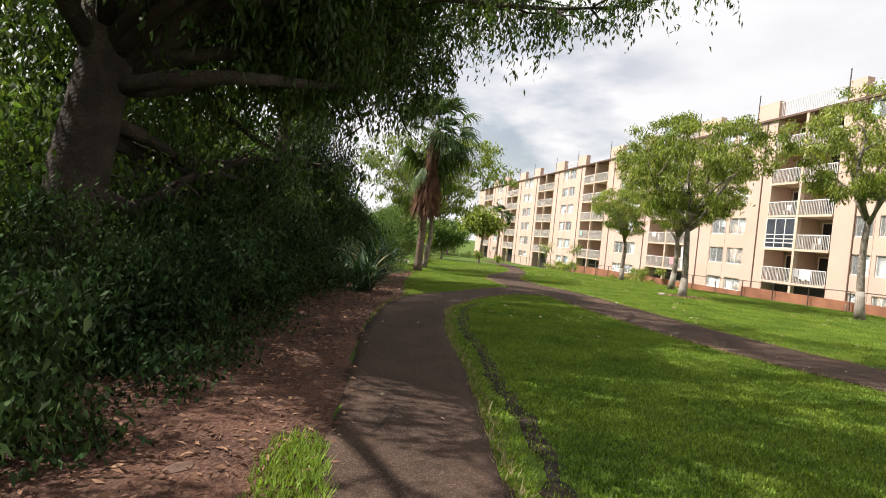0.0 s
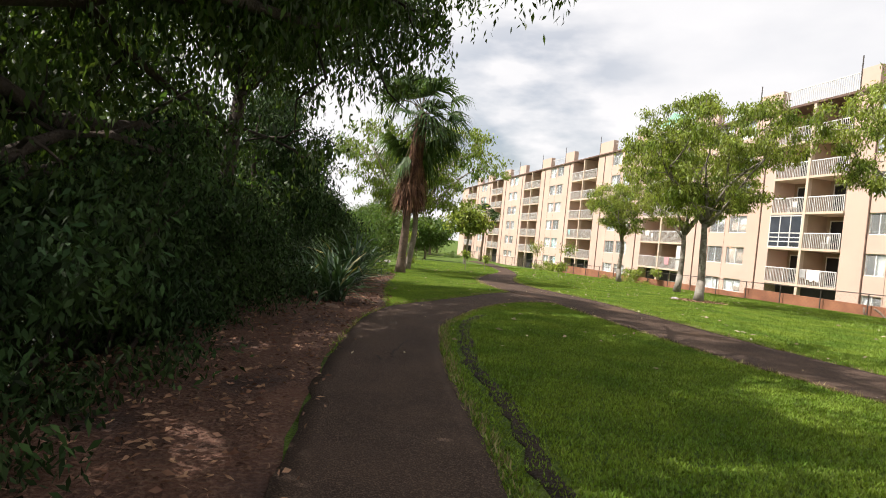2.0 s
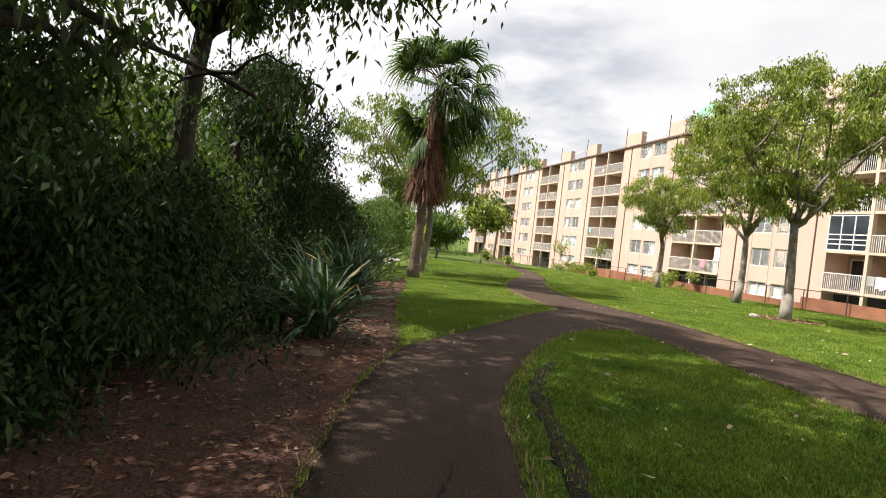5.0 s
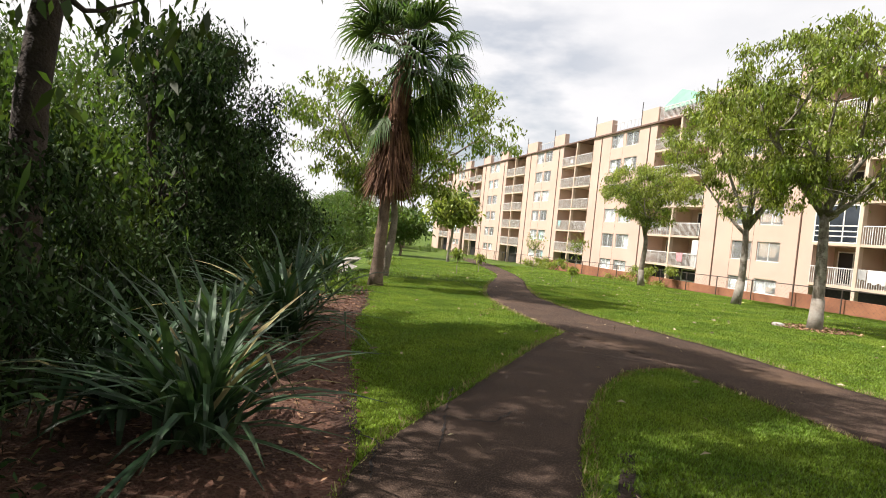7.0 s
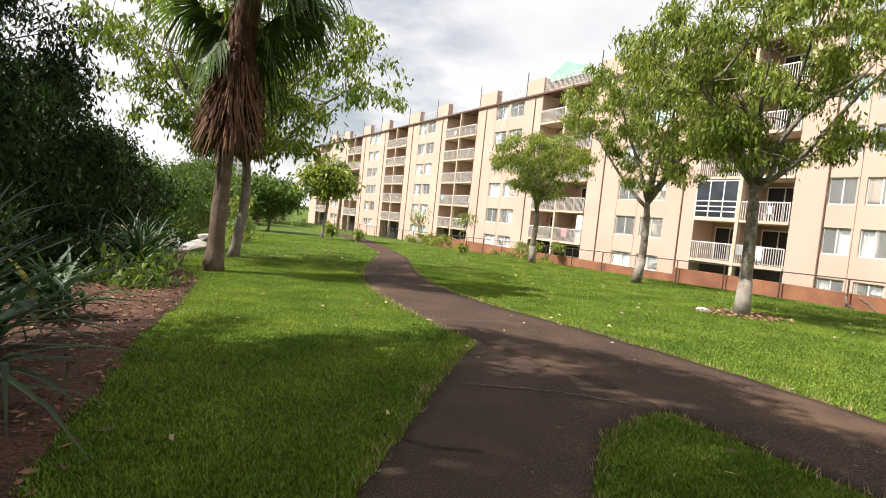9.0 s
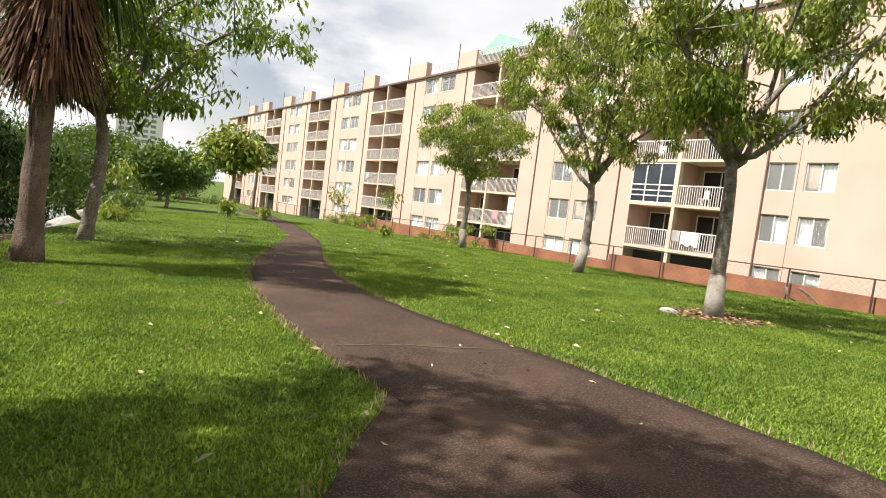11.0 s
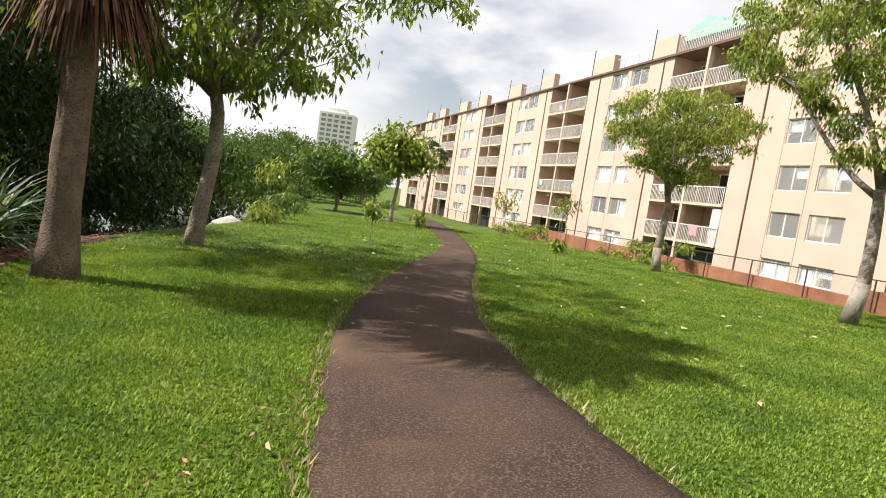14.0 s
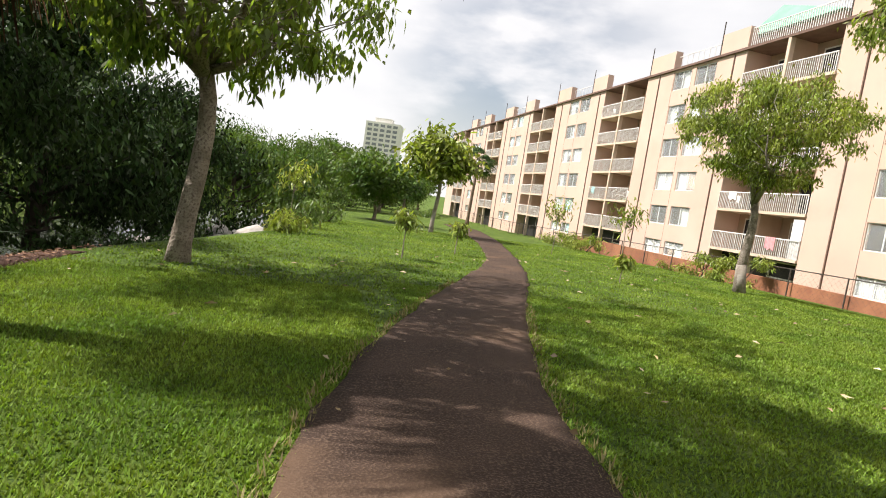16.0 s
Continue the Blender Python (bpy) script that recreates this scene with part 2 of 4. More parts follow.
def quads_object(name, quads, mat, parent=None, label=""):
    """quads: numpy array (n, 3 or 4 corners, 3)."""
    q = np.asarray(quads, dtype=np.float32)
    n, c = q.shape[:2]
    me = bpy.data.meshes.new(name)
    me.vertices.add(n * c)
    me.vertices.foreach_set("co", q.reshape(-1))
    me.loops.add(n * c)
    me.loops.foreach_set("vertex_index", np.arange(n * c, dtype=np.int32))
    me.polygons.add(n)
    me.polygons.foreach_set("loop_start", np.arange(0, n * c, c, dtype=np.int32))
    me.materials.append(mat)
    me.update(calc_edges=True)
    ob = new(name, me)
    ob.parent = parent
    return tagged(ob, label)


def part(name, bm, mat, parent=None, label="", smooth=False):
    me = bpy.data.meshes.new(name)
    bm.to_mesh(me)
    bm.free()
    me.materials.append(mat)
    if smooth:
        me.polygons.foreach_set("use_smooth", [True] * len(me.polygons))
    ob = new(name, me)
    ob.parent = parent
    return tagged(ob, label)


def add_box(bm, x0, x1, y0, y1, z0, z1):
    v = [bm.verts.new((x, y, z)) for x in (x0, x1) for y in (y0, y1) for z in (z0, z1)]
    for f in ((0, 1, 3, 2), (4, 6, 7, 5), (0, 4, 5, 1), (2, 3, 7, 6), (0, 2, 6, 4), (1, 5, 7, 3)):
        bm.faces.new([v[i] for i in f])


def boxes(name, rows, mat, parent=None, label=""):
    bm = bmesh.new()
    for r in rows:
        add_box(bm, *r)
    bmesh.ops.recalc_face_normals(bm, faces=bm.faces)
    return part(name, bm, mat, parent, label)


def tube(bm, pts, radii, sides=10, wobble=0.0, rng=None):
    """A closed tapered tube through pts."""
    rings = []
    up = Vector((0.3, 0.9, 0.1)).normalized()
    for i, p in enumerate(pts):
        p = Vector(p)
        d = (Vector(pts[min(i + 1, len(pts) - 1)]) - Vector(pts[max(i - 1, 0)])).normalized()
        a = d.cross(up)
        if a.length < 1e-3:
            a = d.cross(Vector((1, 0, 0)))
        a.normalize()
        b = d.cross(a)
        ring = []
        for k in range(sides):
            t = 2 * math.pi * k / sides
            r = radii[i] * (1 + (wobble * (rng.rand() - 0.5) if rng is not None else 0))
            ring.append(bm.verts.new(p + (a * math.cos(t) + b * math.sin(t)) * r))
        rings.append(ring)
    for r0, r1 in zip(rings, rings[1:]):
        for k in range(sides):
            bm.faces.new((r0[k], r0[(k + 1) % sides], r1[(k + 1) % sides], r1[k]))
    bm.faces.new(rings[0][::-1])
    bm.faces.new(rings[-1])


def bend(p0, p1, rng, amount, n=6, sag=0.0):
    p0, p1 = np.array(p0, float), np.array(p1, float)
    length = np.linalg.norm(p1 - p0)
    off = rng.normal(0, amount * length, (2, 3))
    out = []
    for i in range(n):
        t = i / (n - 1)
        p = p0 + (p1 - p0) * t + (off[0] * math.sin(math.pi * t) + off[1] * math.sin(2 * math.pi * t) * 0.5)
        p[2] += -sag * length * t * t + sag * length * t
        out.append(tuple(p))
    return out


def leaf_quads(centres, rng, length, width, droop=0.5, spread=1.0):
    """Kite-shaped leaves, one at each centre, hanging by droop (0 flat to 1 straight down)."""
    n = len(centres)
    az = rng.rand(n) * 2 * np.pi
    el = -droop * (0.4 + 0.9 * rng.rand(n)) * np.pi / 2 + rng.normal(0, 0.25 * spread, n)
    d = np.stack([np.cos(az) * np.cos(el), np.sin(az) * np.cos(el), np.sin(el)], 1)
    r = rng.normal(0, 1, (n, 3))
    s = np.cross(d, r)
    s /= np.linalg.norm(s, axis=1, keepdims=True) + 1e-9
    ln = (length * (0.6 + 0.8 * rng.rand(n)))[:, None]
    wd = (width * (0.6 + 0.8 * rng.rand(n)))[:, None]
    nrm = np.cross(d, s)
    a = centres
    mid = a + d * ln * 0.45
    return np.stack([a, mid + s * wd * 0.5 - nrm * wd * 0.12, a + d * ln - np.array([0, 0, 1]) * ln * 0.12, mid - s * wd * 0.5 - nrm * wd * 0.12], 1)


def smooth01(t):
    t = np.clip(t, 0, 1)
    return t * t * (3 - 2 * t)


# ---- plan of the ground ----
BANK_Y = [-20, 0, 6.7, 9.8, 13.9, 17, 21, 25.2, 29.6, 34.5, 39.7, 44.6, 54, 67, 100, 140]
BANK_X = [-3.0, -1.9, -1.2, -0.7, 0.0, 0.8, 1.4, 2.4, 3.5, 4.7, 6.3, 7.7, 9.4, 10.8, 11.5, 12.0]


def bank_x(y):
    return np.interp(y, BANK_Y, BANK_X)


def ground_z(x, y):
    x, y = np.asarray(x, float), np.asarray(y, float)
    s = smooth01((y - 8) / 17)
    z = -0.020 * np.clip(y - 20, 0, 75) + 0.008 * np.clip(x - 9, -8, 14) * s
    z = z - 0.45 * smooth01((x - 23.5) / 7.0)
    d = bank_x(y) - x
    z = z - 2.3 * smooth01(d / 5.0) + 4.5 * smooth01((d - 12) / 14)
    return z


def gz(x, y):
    return float(ground_z(x, y))


def strip(name, ys, left, right, lift, mat, cols=8, rough=0.0, seed=0, thick=0.03, label="", kind="structure"):
    """A sheet over the ground between two edge curves, with its edges turned down."""
    rng = np.random.RandomState(seed)
    verts, faces = [], []
    w = cols + 3
    for i, y in enumerate(ys):
        jl, jr = rng.normal(0, rough, 2)
        (lx, ly), (rx, ry) = left[i], right[i]
        lx, rx = lx + jl, rx + jr
        for j in range(w):
            t = min(max((j - 1) / cols, 0), 1)
            x, yy = lx + (rx - lx) * t, ly + (ry - ly) * t
            z = gz(x, yy) + lift
            if j in (0, w - 1):
                z -= thick + lift
            verts.append((x, yy, z))
    for i in range(len(ys) - 1):
        for j in range(w - 1):
            a = i * w + j
            faces.append((a, a + 1, a + w + 1, a + w))
    ob = mesh_object(name, verts, faces, mat, smooth=True)
    return tagged(ob, label, kind=kind)


def resample(pts, n):
    p = np.array(pts, float)
    s = np.concatenate([[0], np.cumsum(np.linalg.norm(np.diff(p, axis=0), axis=1))])
    s /= s[-1]
    # smooth the corners a little
    t = np.linspace(0, 1, n)
    out = np.stack([np.interp(t, s, p[:, k]) for k in (0, 1)], 1)
    for _ in range(3):
        out[1:-1] = 0.25 * out[:-2] + 0.5 * out[1:-1] + 0.25 * out[2:]
    return out


# ---- ground, soil bed, paths ----
def axis(lo, hi, near_lo, near_hi, step, far=9):
    a = -np.geomspace(near_lo - lo, 1, far) + near_lo if lo < near_lo else np.array([])
    b = np.geomspace(1, hi - near_hi, far) + near_hi
    return np.concatenate([a, np.arange(near_lo, near_hi + 1e-6, step), b])


gx, gy = axis(-1800, 1800, -30, 36, 0.6), axis(-1800, 2500, -12, 110, 0.8)
GX, GY = np.meshgrid(gx, gy)
GZ = ground_z(GX, GY)
nx = len(gx)
gverts = np.stack([GX, GY, GZ], -1).reshape(-1, 3)
gfaces = [(j * nx + i, j * nx + i + 1, (j + 1) * nx + i + 1, (j + 1) * nx + i) for j in range(len(gy) - 1) for i in range(nx - 1)]
tagged(mesh_object("ground", gverts, gfaces, GRASS, smooth=True), "lawn of short bright green grass sloping to a stream", kind="structure")

PATH_B_L = [(11.53, -8.64), (10.06, 0.0), (8.79, 7.08), (8.22, 8.62), (7.8, 10.95), (7.78, 14.07), (7.85, 18.2), (7.46, 21.21), (7.56, 23.0), (7.68, 24.4), (7.98, 26.2), (8.28, 27.7), (8.75, 29.1), (10.05, 32.4), (12.8, 38.3), (14.2, 42.0), (16.3, 50.0), (18.5, 61.0), (19.9, 72.0)]
PATH_B_R = [(13.84, -8.64), (12.16, 0.0), (10.85, 8.21), (10.38, 9.55), (9.98, 12.33), (9.99, 15.49), (10.05, 19.4), (9.95, 22.4), (9.78, 23.9), (9.86, 25.6), (10.1, 27.4), (10.52, 29.0), (11.55, 31.8), (13.92, 37.6), (15.6, 42.8), (18.5, 53.0), (21.2, 65.0), (22.3, 75.0)]
PATH_A_L = [(-0.33, -7.56), (0.03, 0.0), (0.52, 4.11), (0.76, 6.78), (1.03, 9.23), (1.39, 11.27), (1.9, 13.54), (2.56, 15.24), (3.78, 16.75), (5.29, 18.6), (6.52, 20.1), (7.95, 21.68)]
PATH_A_R = [(1.35, -7.56), (1.45, 0.0), (1.76, 3.68), (2.23, 6.75), (2.49, 9.19), (2.78, 11.02), (3.2, 12.86), (3.9, 14.28), (4.77, 15.77), (5.62, 16.95), (6.8, 18.1), (8.28, 18.4)]
n_b = 200
bl, br = resample(PATH_B_L, n_b), resample(PATH_B_R, n_b)
strip("path", range(n_b), bl, br, 0.024, ASPHALT, 10, 0.025, 3, label="worn dark reddish asphalt footpath curving through the lawn")
n_a = 110
al, ar = resample(PATH_A_L, n_a), resample(PATH_A_R, n_a)
strip("path", range(n_a), al, ar, 0.018, SHADEASPHALT, 8, 0.02, 4, label="narrow cracked asphalt footpath joining the wider one")
soil_y = np.linspace(-7, 34, 90)
SOIL_R_Y = [-7, 0, 4.12, 6.78, 9.24, 11.27, 13.54, 15.24, 17.26, 18.95, 21.78, 24.2, 27.5, 30.2, 35.4]
SOIL_R_X = [-0.36, 0.01, 0.5, 0.74, 1.01, 1.37, 1.88, 2.56, 2.76, 2.95, 3.4, 3.95, 4.5, 4.2, 4.9]
soil_r = np.stack([np.interp(soil_y, SOIL_R_Y, SOIL_R_X), soil_y], 1)
soil_l = np.stack([bank_x(soil_y) - 9.0, soil_y], 1)
strip("soil_bed", range(90), soil_l, soil_r, 0.010, SOIL, 26, 0.03, 5, label="bare red soil bank littered with dead leaves")


# Flat soil strip over the turf; its dark colour includes the groove's shade.
groove_y = np.linspace(3.0, 15.2, 60)
groove_x = np.interp(groove_y, ar[:, 1], ar[:, 0]) + 0.4 + 0.04 * np.sin(groove_y * 1.7)
strip("edge_groove", range(60), np.stack([groove_x - 0.09, groove_y], 1), np.stack([groove_x + 0.09, groove_y], 1), 0.008, SHADESOIL, 4, 0.03, 6, label="worn earth groove in the turf beside the path")


def inside_path(x, y):
    """Whether a spot lies on either path."""
    xl = np.interp(y, bl[:, 1], bl[:, 0])
    xr = np.interp(y, br[:, 1], br[:, 0])
    on_b = (x > xl + 0.02) & (x < xr - 0.02)
    axl = np.interp(y, al[:, 1], al[:, 0])
    axr = np.interp(y, ar[:, 1], ar[:, 0])
    on_a = (x > axl + 0.02) & (x < np.where(y < 18.25, axr, 8.2) - 0.02) & (y < 21.68)
    return on_a | on_b


# ---- apartment building ----
FX = 33.65
BAYS = [(32.6, 38.5), (48.5, 55.3), (66.1, 72.9), (83.8, 90.5), (101.3, 107.8), (118.5, 125.0)]
PIERS = [(17.0, 32.6, (27.9, 29.2), (29.6, 30.9)), (38.5, 48.5, (40.9, 42.8), (43.3, 45.1)), (55.3, 66.1, (58.0, 60.1), (60.6, 62.6)),
         (72.9, 83.8, (75.8, 77.8), (78.2, 80.2)), (90.5, 101.3, (93.6, 95.5), (95.9, 97.7)), (107.8, 118.5, (111.1, 112.8), (113.2, 114.9)), (125.0, 130.0, None, None)]
SLAB0, STOREY, ROOF, BASE = 0.85, 2.5, 13.35, -3.2
building = tagged(new("apartment_building"), "long five-storey peach stucco apartment block with white balconies", "building")
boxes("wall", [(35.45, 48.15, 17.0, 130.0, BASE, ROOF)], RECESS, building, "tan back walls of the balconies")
boxes("roof", [(33.49, 48.3, 16.8, 130.2, ROOF + 0.003, ROOF + 0.16)], TRIMDARK, building, "thin dark brown roof edge")
rng_b = np.random.RandomState(11)
pane_meshes = {}


def window_unit(y0, y1, z0, z1, seed):
    rng = np.random.RandomState(seed)
    x = FX + 0.07
    t = 0.05
    ym = (y0 + y1) / 2
    w = boxes("window", [(x, x + 0.06, y0, y1, z0, z0 + t), (x, x + 0.06, y0, y1, z1 - t, z1), (x, x + 0.06, y0, y0 + t, z0 + t, z1 - t),
                         (x, x + 0.06, y1 - t, y1, z0 + t, z1 - t), (x + 0.003, x + 0.055, ym - 0.03, ym + 0.03, z0 + t, z1 - t)], WHITE, building, "white-framed sliding window")
    for a, b in ((y0 + t, ym - 0.03), (ym + 0.03, y1 - t)):
        p = boxes("pane", [(x + 0.02, x + 0.028, a, b, z0 + t, z1 - t)], GLASS, w)
        p.visible_shadow = False
    for a, b in ((y0, ym), (ym, y1)):
        if rng.rand() < 0.42:
            n = 9
            vs, fs = [], []
            drop = z0 + (0 if rng.rand() < 0.8 else (z1 - z0) * 0.5)
            for i in range(n * 2 + 1):
                yy = a + (b - a) * i / (n * 2)
                xx = x + 0.14 + 0.025 * (i % 2)
                vs += [(xx, yy, drop), (xx, yy, z1)]
            fs = [(2 * i, 2 * i + 2, 2 * i + 3, 2 * i + 1) for i in range(n * 2)]
            mesh_object("curtain", vs, fs, TEALCURTAIN if rng.rand() < 0.2 else CURTAIN, w)


for pi, (p0, p1, wa, wb) in enumerate(PIERS):
    rows = []
    if wa is None:
        rows.append((FX, FX + 0.25, p0, p1, BASE, ROOF))
    else:
        for a, b in ((p0, wa[0]), (wa[1], wb[0]), (wb[1], p1)):
            rows.append((FX, FX + 0.25, a, b, BASE, ROOF))
        for a, b in (wa, wb):
            levels = [(-0.35, 0.65)] + [(SLAB0 + 1.0 + STOREY * k, SLAB0 + 2.35 + STOREY * k) for k in range(5)]
            z = BASE
            for z0, z1 in levels:
                rows.append((FX + 0.002, FX + 0.25, a, b, z, z0))
                z = z1
                window_unit(a, b, z0, z1, pi * 100 + int(a * 10) + int(z0 * 3))
            rows.append((FX + 0.002, FX + 0.25, a, b, z, ROOF))
    rows.append((FX + 0.25, 35.45, p0, p0 + 0.18, BASE, ROOF))
    rows.append((FX + 0.25, 35.45, p1 - 0.18, p1, BASE, ROOF))
    boxes("wall", rows, STUCCO, building, "peach stucco wall panel")
    # raised parapet blocks beside each bay, with thin rails between
    if wa:
        for a, b in ((p0 + 0.1, wa[0] - 0.1), (wb[1] + 0.3, p1 - 0.1)):
            a = max(a, 24.0)
            boxes("parapet", [(FX + 0.02, FX + 0.6, a, b, ROOF + 0.16, ROOF + 1.55)], STUCCO, building, "peach parapet block")
            boxes("antenna_pole", [(FX - 0.02, FX + 0.03, b - 0.06, b, ROOF + 0.2, ROOF + 2.4)], DARKMETAL, building)
        a, b = wa[0], wb[1] + 0.2
        rows = [(FX + 0.3, FX + 0.34, a, b, ROOF + 1.1, ROOF + 1.14)]
        rows += [(FX + 0.3, FX + 0.33, y, y + 0.03, ROOF + 0.16, ROOF + 1.1) for y in np.arange(a + 0.2, b, 0.6)]
        tagged(boxes("roof_railing", rows, WHITE, building), kind="stuff")
        for y in (p0 + 1.0, p1 - 1.7):
            boxes("drain_pipe", [(FX - 0.07, FX - 0.005, y, y + 0.07, BASE, ROOF - 0.1)], TRIMDARK, building, "thin brown drain pipe")
        for y in (wb[0] - 0.1, wb[1] + 0.06):
            boxes("control_joint", [(FX - 0.006, FX + 0.001, y, y + 0.025, BASE, ROOF - 0.05)], TRIMDARK, building)


def railing_mesh(y0, y1, z):
    """A white balcony rail with close upright balusters; its feet hang over the slab edge."""
    r = [(FX - 0.09, FX - 0.03, y0, y1, z + 1.0, z + 1.06), (FX - 0.08, FX - 0.04, y0, y1, z - 0.05, z)]
    n = int((y1 - y0) / 0.135)
    for i in range(n + 1):
        y = y0 + (y1 - y0 - 0.025) * i / n
        w = 0.05 if i % 8 == 0 else 0.028
        r.append((FX - 0.075, FX - 0.045, y, y + w, z - 0.1, z + 1.0))
    return r


def balcony(y0, y1, k, style, seed, near=False):
    rng = np.random.RandomState(seed)
    z = SLAB0 + STOREY * k
    b = boxes("balcony", [(FX - 0.12, 35.45, y0, y1, z - 0.16, z)], CREAM, building, "cream balcony slab")
    if style == "glazed":
        rows = []
        for yy in np.linspace(y0, y1 - 0.07, 4):
            rows.append((FX - 0.1, FX - 0.03, yy, yy + 0.07, z, z + 2.3))
        for zz in (z, z + 0.38, z + 0.68, z + 1.0, z + 2.22):
            rows.append((FX - 0.096, FX - 0.034, y0, y1, zz, zz + 0.07))
        boxes("glazing_frame", rows, WHITE, b, "white window frame closing the balcony")
        boxes("pane", [(FX - 0.07, FX - 0.06, y0, y1, z + 0.1, z + 2.2)], TINTGLASS, b, "dark reflecting glass")
    else:
        rows = railing_mesh(y0 + 0.03, y1 - 0.03, z)
        if near:
            boxes("top_rail", rows[:1], WHITE, b, "white rail")
            boxes("bottom_rail", rows[1:2], WHITE, b, "white rail")
            for r in rows[2:]:
                boxes("baluster", [r], WHITE, b)
        else:
            tagged(boxes("railing", rows, WHITE, b, "white railing with upright bars"), kind="stuff")
    # sliding door at the back
    w0 = y0 + 0.35 + rng.rand() * 0.3
    w1 = min(w0 + 2.1, y1 - 0.3)
    d = boxes("door", [(35.35, 35.42, w0, w1, z + 0.02, z + 0.1), (35.35, 35.42, w0, w1, z + 2.0, z + 2.08), (35.35, 35.42, w0, w0 + 0.06, z + 0.1, z + 2.0),
                       (35.35, 35.42, w1 - 0.06, w1, z + 0.1, z + 2.0), (35.353, 35.415, (w0 + w1) / 2 - 0.03, (w0 + w1) / 2 + 0.03, z + 0.1, z + 2.0)], WHITE, b, "white sliding door frame")
    boxes("door_glass", [(35.39, 35.41, w0 + 0.06, w1 - 0.06, z + 0.1, z + 2.0)], ROOMSHADE, d, "opaque glass coloured as the dark room")
    if rng.rand() < 0.6:
        h = (w0 + w1) / 2
        boxes("curtain", [(35.365, 35.385, w0 + 0.06, h - 0.03, z + 0.12, z + 1.95)], CURTAIN, d, "pale curtain")
    return b


for bi, (b0, b1) in enumerate(BAYS):
    mid = (b0 + b1) / 2
    for k in range(5):
        for h, (a, b) in enumerate(((b0 + 0.004, mid - 0.11), (mid + 0.11, b1 - 0.004))):
            glazed = bi == 0 and k == 1 and h == 1
            bal = balcony(a, b, k, "glazed" if glazed else "rail", bi * 50 + k * 5 + h, bi == 0 or (bi == 1 and k < 2))
    boxes("column", [(FX - 0.14, FX + 0.18, mid - 0.105, mid + 0.105, BASE, ROOF)], CREAM, building, "cream balcony column")
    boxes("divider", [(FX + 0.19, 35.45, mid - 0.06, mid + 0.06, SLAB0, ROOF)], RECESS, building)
    # Solid box under the bays, its near-black colour painted in as shade.
    boxes("wall", [(FX + 1.0, 35.45, b0, b1, BASE, SLAB0 - 0.2)], ROOMSHADE, building, "near-black wall standing for crawl-space shade under the balconies")
    if bi:
        boxes("basement_window", [(FX + 0.9, FX + 0.98, b0 + 0.5, b0 + 0.58, -0.4, 0.6), (FX + 0.9, FX + 0.98, mid - 0.7, mid - 0.62, -0.4, 0.6), (FX + 0.9, FX + 0.98, b0 + 0.58, mid - 0.7, 0.52, 0.6), (FX + 0.9, FX + 0.98, b0 + 0.58, mid - 0.7, -0.4, -0.32)], WHITE, building)
# roof terrace rails over the two nearest bays and the green-roofed penthouse
for b0, b1 in BAYS[:2]:
    rows = [(FX + 0.1, FX + 0.15, b0, b1, ROOF + 1.35, ROOF + 1.4)]
    rows += [(FX + 0.11, FX + 0.14, y, y + 0.035, ROOF + 0.16, ROOF + 1.35) for y in np.arange(b0, b1, 0.16)]
    tagged(boxes("roof_railing", rows, WHITE, building, "white roof terrace railing"), kind="stuff")
boxes("penthouse", [(35.9, 40.1, 51.0, 57.6, ROOF + 0.16, 15.1)], STUCCO, building)
bm = bmesh.new()
pv = [bm.verts.new(v) for v in ((35.5, 50.6, 15.1), (40.5, 50.6, 15.1), (40.5, 58.0, 15.1), (35.5, 58.0, 15.1), (37.1, 57.0, 17.4))]
for f in ((0, 4, 3), (0, 1, 4), (1, 2, 4), (2, 3, 4), (0, 3, 2, 1)):
    bm.faces.new([pv[i] for i in f])
part("penthouse_roof", bm, GREENROOF, building, "pale green hipped roof")


def plastic_chair(x, y, z, turn, mat, label):
    ch = tagged(new("chair"), label, "chair")
    ch.location, ch.rotation_euler = (x, y, z), (0, 0, radians(turn))
    boxes("seat", [(-0.24, 0.24, -0.23, 0.23, 0.4, 0.44)], mat, ch)
    vs, fs = [], []
    for i in range(7):
        a = -1.1 + 2.2 * i / 6
        for zz, k in ((0.44, 1.0), (0.66, 1.03), (0.9, 1.12)):
            for r in (0.24, 0.265):
                vs.append((-0.02 - r * k * math.cos(a) * 0.95, r * k * math.sin(a), zz))
    for i in range(6):
        for j in range(2):
            b = i * 6 + j * 2
            fs += [(b, b + 2, b + 8, b + 6), (b + 1, b + 7, b + 9, b + 3)]
        b = i * 6 + 4
        fs.append((b, b + 1, b + 7, b + 6))
    mesh_object("backrest", vs, fs, mat, ch, True)
    for sx in (-0.2, 0.2):
        for sy in (-0.19, 0.19):
            boxes("leg", [(sx - 0.02, sx + 0.02, sy - 0.02, sy + 0.02, 0, 0.4)], mat, ch)
    return ch


def hung_cloth(y0, y1, z1, drop, mat, label, seed):
    rng = np.random.RandomState(seed)
    vs, fs = [], []
    n = 14
    for i in range(n + 1):
        y = y0 + (y1 - y0) * i / n
        for k in range(5):
            vs.append((FX - 0.1 - 0.02 * math.sin(i * 1.9 + k * 0.6) - (0.012 if k else 0), y, z1 - drop * k / 4 * (1 + 0.08 * math.sin(i * 0.9))))
    for i in range(n):
        for k in range(4):
            a = i * 5 + k
            fs.append((a, a + 1, a + 6, a + 5))
    return tagged(mesh_object("towel", vs, fs, mat, None, True), label, "laundry")


